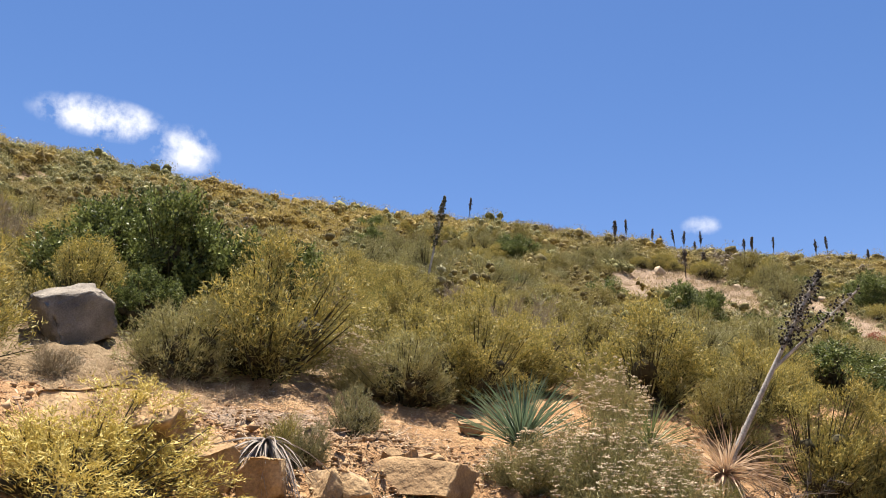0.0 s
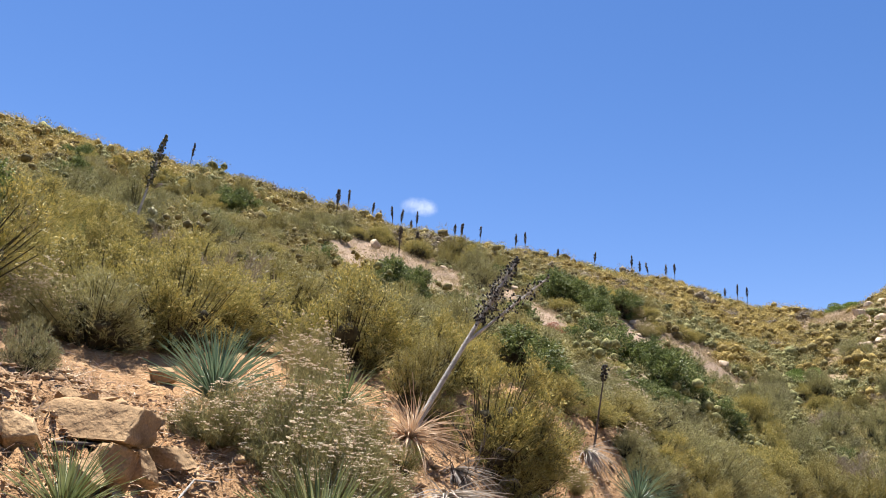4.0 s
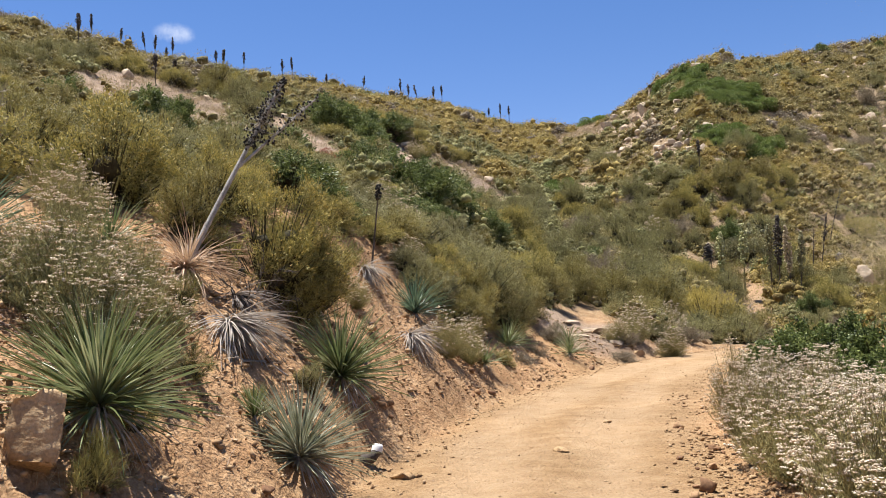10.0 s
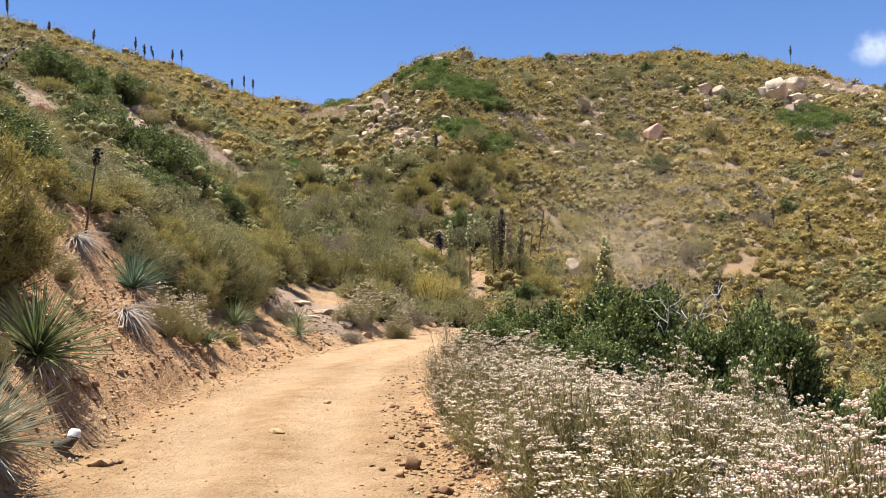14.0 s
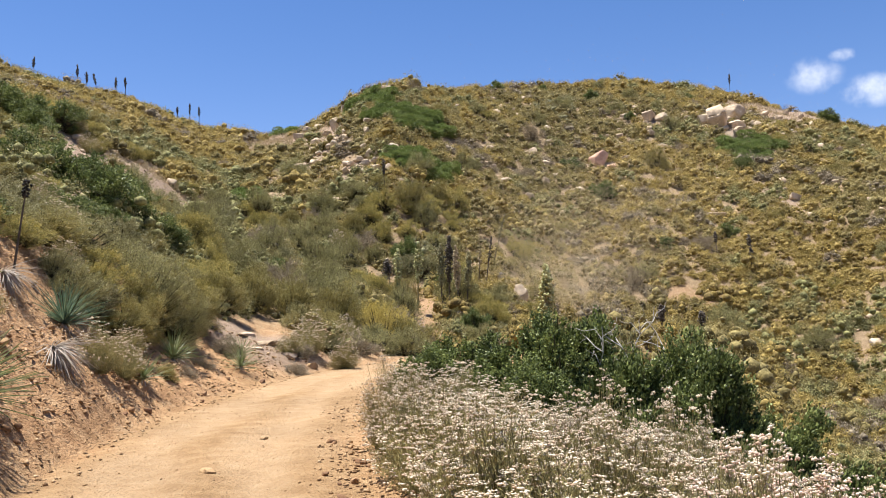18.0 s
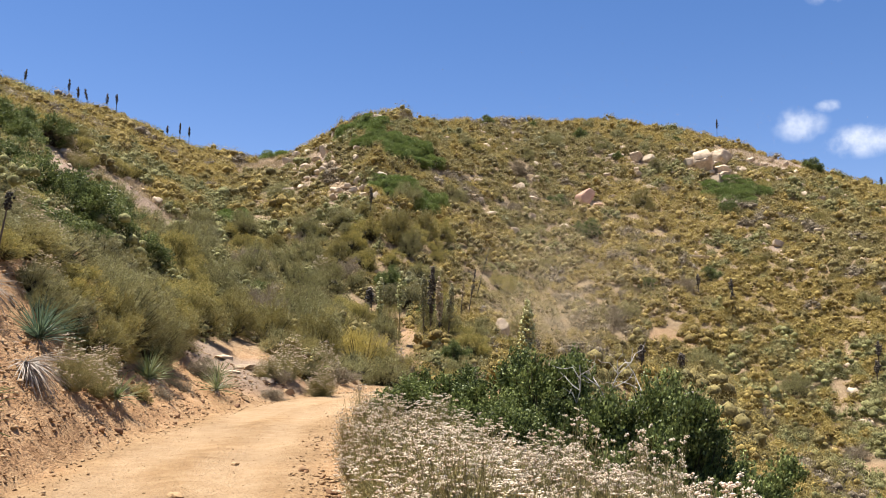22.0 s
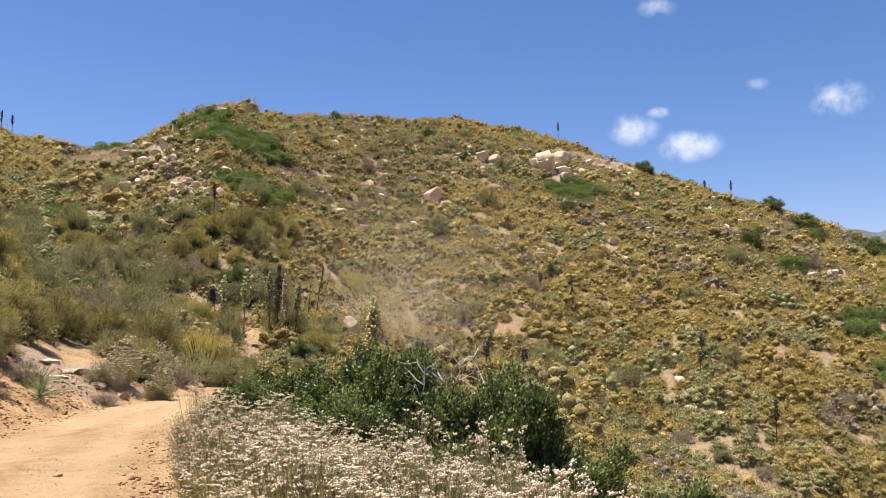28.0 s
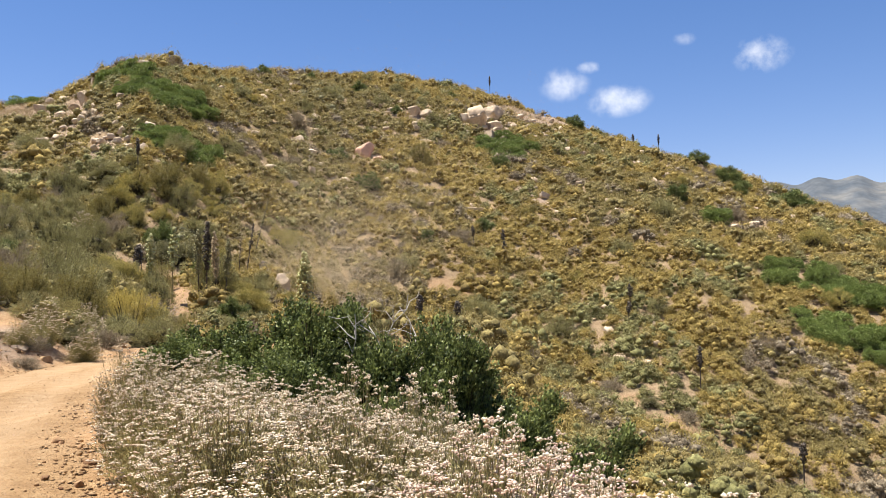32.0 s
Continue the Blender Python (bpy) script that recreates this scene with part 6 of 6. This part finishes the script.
for k in range(46):
    y = clod_rng.uniform(3.6, 12.0)
    x = float(np.interp(y, ROAD_LINE[:, 1][:220], ROAD_LINE[:, 0][:220])) + ROAD_HALF + clod_rng.uniform(-0.45, 0.3)
    s = clod_rng.uniform(0.04, 0.09) * (0.7 + 0.9 * clod_rng.random() ** 2)
    rock(x, y, (s, s * 0.85, s * 0.7), clod_rng.choice((M_CLOD, M_CLOD, M_ROCK)), 420 + k % 9, "red-brown clod on the road's crumbling shoulder", "clod", turn=clod_rng.uniform(0, 6), sink=0.3, level=2, group="shoulder clods", rough=0.2)


def chips(rng, places, size, flat):
    """Angular chips: a rough wedge of six corners at each place."""
    n = len(places)
    six = np.array([(1, 0, 0), (-1, 0, 0), (0, 1, 0), (0, -1, 0), (0, 0, 1), (0, 0, -1)], float)
    faces = np.array([(0, 2, 4), (2, 1, 4), (1, 3, 4), (3, 0, 4), (2, 0, 5), (1, 2, 5), (3, 1, 5), (0, 3, 5)])
    v = six[None] * rng.uniform(0.5, 1.5, (n, 6, 1)) + rng.normal(size=(n, 6, 3)) * 0.28
    a = rng.uniform(0, 6.283, n)
    c, s = np.cos(a)[:, None], np.sin(a)[:, None]
    v = np.stack([v[..., 0] * c - v[..., 1] * s, v[..., 0] * s + v[..., 1] * c, v[..., 2] * flat], -1)
    v = places[:, None] + v * np.broadcast_to(size, n)[:, None, None]
    return v.reshape(-1, 3), ((np.arange(n) * 6)[:, None, None] + faces[None]).reshape(-1, 3)


def rubble():
    """Broken stone strewn over the bare ground above the cut."""
    rng = np.random.default_rng(47)
    x = np.concatenate([0.85 + rng.normal(size=3500) * 0.3, -5.7 + rng.normal(size=9000) * 1.0, -4.5 + rng.normal(size=3000) * 0.45])
    y = np.concatenate([rng.uniform(2.8, 10.5, 3500), 3.4 + rng.normal(size=9000) * 1.1, rng.uniform(2.6, 7.5, 3000)])
    z, edge, _ = land(x, y)
    ok = (edge > 0.4) | (x > 0)
    size = 0.005 + 0.034 * rng.random(len(x)) ** 8
    v, f = chips(rng, np.column_stack([x, y, z + size * 0.3])[ok], size[ok], 0.5)
    tagged(new("rubble", mesh_of("rubble", v, f, M_PEBBLE)), "broken tan stone strewn over bare ground and the road's shoulder", "rubble", kind="stuff")


rubble()


def gravel():
    """Grit, pebbles and clods, too many to count."""
    rng = np.random.default_rng(44)
    sets = (("gravel", "loose gravel and small clods along the road's edges", 8000, -0.35, 1.3, 0.006, 0.03, M_PEBBLE, 2.0, 27),
            ("road_grit", "fine grit scattered over the dusty road", 1500, -1.7, -0.2, 0.005, 0.014, M_PEBBLE, 2.0, 22),
            ("bank_clod", "crumbled clods and small rocks on the cut bank", 16000, 0.1, 3.8, 0.006, 0.045, M_PEBBLE, 2.5, 24))
    for name, label, n, lo, hi, s0, s1, mat, y0, y1 in sets:
        k = rng.integers(0, len(ROAD_LINE) - 1, n * 6)
        keep = (ROAD_LINE[k, 1] > y0 - 3) & (ROAD_LINE[k, 1] < y1) & (ROAD_LINE[k, 0] < 8)
        k = k[keep][:n]
        t = unit(np.gradient(ROAD_LINE, axis=0))[k]
        side = np.where(rng.random(len(k)) < (1.0 if name == "bank_clod" else 0.5), -1.0, 1.0)
        d = ROAD_HALF + lo + (hi - lo) * rng.random(len(k)) ** (1.0 if name != "gravel" else 1.4)
        p = ROAD_LINE[k] + np.stack([t[:, 1], -t[:, 0]], 1) * (side * d)[:, None] + rng.normal(size=(len(k), 2)) * 0.2
        z = land(p[:, 0], p[:, 1])[0]
        size = s0 + (s1 - s0) * rng.random(len(k)) ** (4 if name != "bank_clod" else 3.4)
        v, f = chips(rng, np.column_stack([p, z + size * 0.3 + 0.0]), size, 0.7)
        tagged(new(name, mesh_of(name, v, f, mat)), label, "gravel", kind="stuff")


gravel()

# ---- small things ----
def bare_branches(x, y, tall, seed, mat=M_WHITEWOOD, n=7, label="bleached bare dead branches above the shrub", thick=0.009, spread=0.5):
    """A dead bush: forked, crooked limbs."""
    rng = np.random.default_rng(seed)
    ob = thing("dead_bush", (x, y, height(x, y) - 0.05), label, "dead bush", "dead bushes")
    for k in range(n):
        a = k * 6.283 / n + rng.uniform(-0.5, 0.5)
        out = np.array([math.cos(a) * spread, math.sin(a) * spread, 1.0])
        p, way, pts = np.zeros(3), unit(out), [np.zeros(3)]
        for s in range(11):
            way = unit(way * 0.8 + unit(out) * 0.25 + rng.normal(size=3) * 0.33)
            p = p + way * tall / 10.5 * rng.uniform(0.7, 1.2)
            pts.append(p)
        v, f = tube(pts, thick * np.linspace(1, 0.3, 12), 5)
        pieces = [(v, f)]
        for s in range(14):
            q = pts[rng.integers(4, 11)]
            w2 = unit(way + rng.normal(size=3) * 0.8)
            q2 = q + w2 * tall * rng.uniform(0.04, 0.09)
            q3 = q2 + unit(w2 + rng.normal(size=3) * 0.6) * tall * 0.06
            q4 = q3 + unit(w2 + rng.normal(size=3) * 0.8) * tall * 0.05
            pieces.append(tube([q, q2, q3, q4], thick * np.array([0.4, 0.3, 0.22, 0.1]), 4))
        part_of("limb", mesh_of("limb", *join(pieces), mat), ob)
    return ob


bare_branches(4.0, 9.6, 2.3, 1, n=9, thick=0.014, spread=0.26)
bare_branches(4.35, 9.3, 1.9, 2, n=5, thick=0.011, spread=0.3)
bare_branches(4.9, 8.5, 1.6, 3, n=4, thick=0.01, spread=0.3)
bare_branches(4.7, 7.6, 1.0, 4, n=4, thick=0.011)
bare_branches(-4.4, 9.0, 0.9, 5, M_DARKWOOD, 8, "dark tangle of dead twigs under the leaning stalk", 0.008, 1.2)
bare_branches(3.9, 34.6, 1.3, 8, M_GREYWOOD, 16, "grey tangle of dead branches past the road's bend", 0.018, 1.5)
bare_branches(3.0, 33.2, 1.0, 6, M_GREYWOOD, 9, "grey tangle of dead branches past the road's bend", 0.014, 1.4)
bare_branches(-4.2, 8.2, 0.7, 7, M_DARKWOOD, 7, "dark tangle of dead twigs under the leaning stalk", 0.007, 1.4)


def log_with_white_end():
    """A dark crooked limb at the road's foot, its sawn end white."""
    z = height(-2.78, 8.2)
    ob = thing("log", (-2.78, 8.2, z), "dark crooked limb with a sawn white end lying by the road", "log")
    pts = np.array([(-0.34, -0.62, 0.05), (-0.24, -0.42, 0.05), (-0.08, -0.16, 0.04), (0.02, 0.02, 0.05), (0.05, 0.08, 0.10)])
    v, f = tube(pts, [0.045, 0.055, 0.06, 0.055, 0.05], 9)
    limb = part_of("limb", mesh_of("limb", v, f, M_DARKWOOD, True), ob)
    end = np.array([(0.048, 0.078, 0.095), (0.056, 0.095, 0.14), (0.06, 0.105, 0.165), (0.06, 0.108, 0.172)])
    v, f = tube(end, [0.058, 0.060, 0.045, 0.002], 9)
    part_of("sawn_end", mesh_of("sawn_end", v, f, M_WHITE, True), limb, "bare white wood")


log_with_white_end()


def fallen_branch(pts, thick, label, mat=M_GREYWOOD):
    pts = np.array([(x, y, height(x, y) + dz) for x, y, dz in pts])
    ob = thing("branch", tuple(pts[0]), label, "branch", "fallen branches")
    v, f = tube(pts - pts[0], thick * np.linspace(1, 0.5, len(pts)), 7)
    part_of("stick", mesh_of("stick", v, f, mat, True), ob)


fallen_branch(((-3.95, 3.75, 0.03), (-4.08, 4.0, 0.04), (-4.2, 4.3, 0.05), (-4.35, 4.7, 0.04)), 0.012, "grey fallen branch across the bank's rocks")
fallen_branch(((-4.5, 3.4, 0.03), (-4.45, 3.7, 0.05), (-4.6, 4.0, 0.03)), 0.016, "dark fallen branch across the bank's rocks", M_DARKWOOD)
fallen_branch(((-3.9, 7.2, 0.02), (-3.75, 7.4, 0.03), (-3.6, 7.6, 0.02), (-3.45, 7.75, 0.0)), 0.016, "grey weathered limb sliding down the bank")


def dry_grass():
    """Straw-coloured tufts on the bare ground."""
    rng = np.random.default_rng(77)
    places = []
    for cx, cy, sx, sy, n in ((-7.2, 3.6, 1.8, 1.4, 70), (-6.6, 5.4, 1.6, 1.4, 60), (-8.9, 3.2, 1.4, 1.2, 170), (-4.3, 8.6, 0.8, 1.6, 26), (-4.4, 12.5, 0.7, 2.5, 40), (-25, 44, 5, 5, 900), (-10, 55, 5, 4, 600), (-2, 86, 5, 8, 1200), (52, 88, 9, 8, 1000), (-41.9, 35, 2, 2, 150), (-15.5, 40, 3, 3, 250), (0, 27, 3, 3, 60), (-3.2, 4.0, 0.4, 0.5, 12), (1.1, 9.6, 0.5, 1.5, 20)):
        x, y = cx + rng.normal(size=n) * sx * 0.6, cy + rng.normal(size=n) * sy * 0.6
        ok = land(x, y)[1] > 0.25
        places.append(np.stack([x[ok], y[ok]], 1))
    p = np.concatenate(places)
    z = land(p[:, 0], p[:, 1])[0]
    far = np.clip(np.hypot(p[:, 0], p[:, 1]) / 25, 0.6, 2.6)
    per = 16
    base = np.repeat(np.column_stack([p, z]), per, 0) + rng.normal(size=(len(p) * per, 3)) * np.array([0.06, 0.06, 0]) * np.repeat(far, per)[:, None]
    way = unit(rng.normal(size=base.shape) * np.array([0.5, 0.5, 0.2]) + np.array([0, 0, 1.0]))
    v, f = flakes(rng, base, way, rng.uniform(0.08, 0.26, len(base)) * np.repeat(far, per) ** 0.5, 0.006 * np.repeat(far, per) ** 1.6)
    tagged(new("dry_grass", mesh_of("dry_grass", v, f, M_GRASS)), "dry straw-coloured grass tufts on bare ground", "grass", kind="stuff")


dry_grass()


def litter():
    """Dead twigs and leaf scraps lying on the bare bank."""
    rng = np.random.default_rng(78)
    x = np.concatenate([-6.6 + rng.normal(size=5200) * 1.3, -4.1 + rng.normal(size=2600) * 0.5, -4.4 + rng.normal(size=1500) * 0.5])
    y = np.concatenate([4.2 + rng.normal(size=5200) * 1.3, rng.uniform(5, 17, 2600), rng.uniform(2.5, 6, 1500)])
    z, edge, _ = land(x, y)
    ok = edge > 0.3
    base = np.column_stack([x, y, z + 0.015])[ok]
    way = unit(rng.normal(size=base.shape) * np.array([1, 1, 0.35]))
    v, f = flakes(rng, base, way, rng.uniform(0.03, 0.16, len(base)), rng.uniform(0.004, 0.016, len(base)))
    tagged(new("leaf_litter", mesh_of("leaf_litter", v, f, M_TANSKIRT)), "dead twigs and leaf scraps strewn on the bare bank", "litter", kind="stuff")


litter()


def thistle(x, y, tall):
    """A purple thistle head on a stem."""
    ob = thing("thistle", (x, y, height(x, y)), "purple thistle flower on a grey stem", "thistle")
    v, f = tube([(0, 0, 0), (0.02, 0, tall * 0.5), (0, 0.01, tall)], [0.006, 0.005, 0.004], 5)
    part_of("stem", mesh_of("stem", v, f, M_STEM), ob)
    rng = np.random.default_rng(3)
    v, f = pods(rng, np.array([(0, 0.01, tall + 0.015)]), 0.03, 0.9)
    part_of("flower_head", mesh_of("flower_head", v, f, M_PURPLE), ob)


thistle(3.2, 4.5, 1.15)


# ---- dust hanging over the far bend ----
def dust():
    """Fine tan motes raised from the road, drifting up the far hill."""
    rng = np.random.default_rng(91)
    n = 135000
    k = rng.random(n) ** 1.7
    line = np.array([(13.6, 47.0, 1.8), (15.0, 48.0, 3.6), (16.0, 49.0, 6.6), (19.2, 50.0, 8.2), (22.6, 52.0, 7.6)])
    u = np.linspace(0, 1, len(line))
    at = np.stack([np.interp(k, u, line[:, i]) for i in range(3)], 1)
    at = at + rng.normal(size=(n, 3)) * np.array([3.0, 2.0, 1.9]) * (0.6 + 1.5 * k)[:, None]
    at[:, 2] = np.maximum(at[:, 2], land(at[:, 0], at[:, 1])[0] + 0.3)
    v, f = flakes(rng, at, unit(rng.normal(size=(n, 3))), 0.027, 0.025)
    mat = material("dust", ((0.3, (0.72, 0.57, 0.36)), (0.7, (0.82, 0.68, 0.46))), 0.4, rough=1.0, translucent=0.5)
    tagged(new("dust_cloud", mesh_of("dust_cloud", v, f, mat)), "thin tan dust drifting above the far bend", "dust", kind="stuff")


dust()
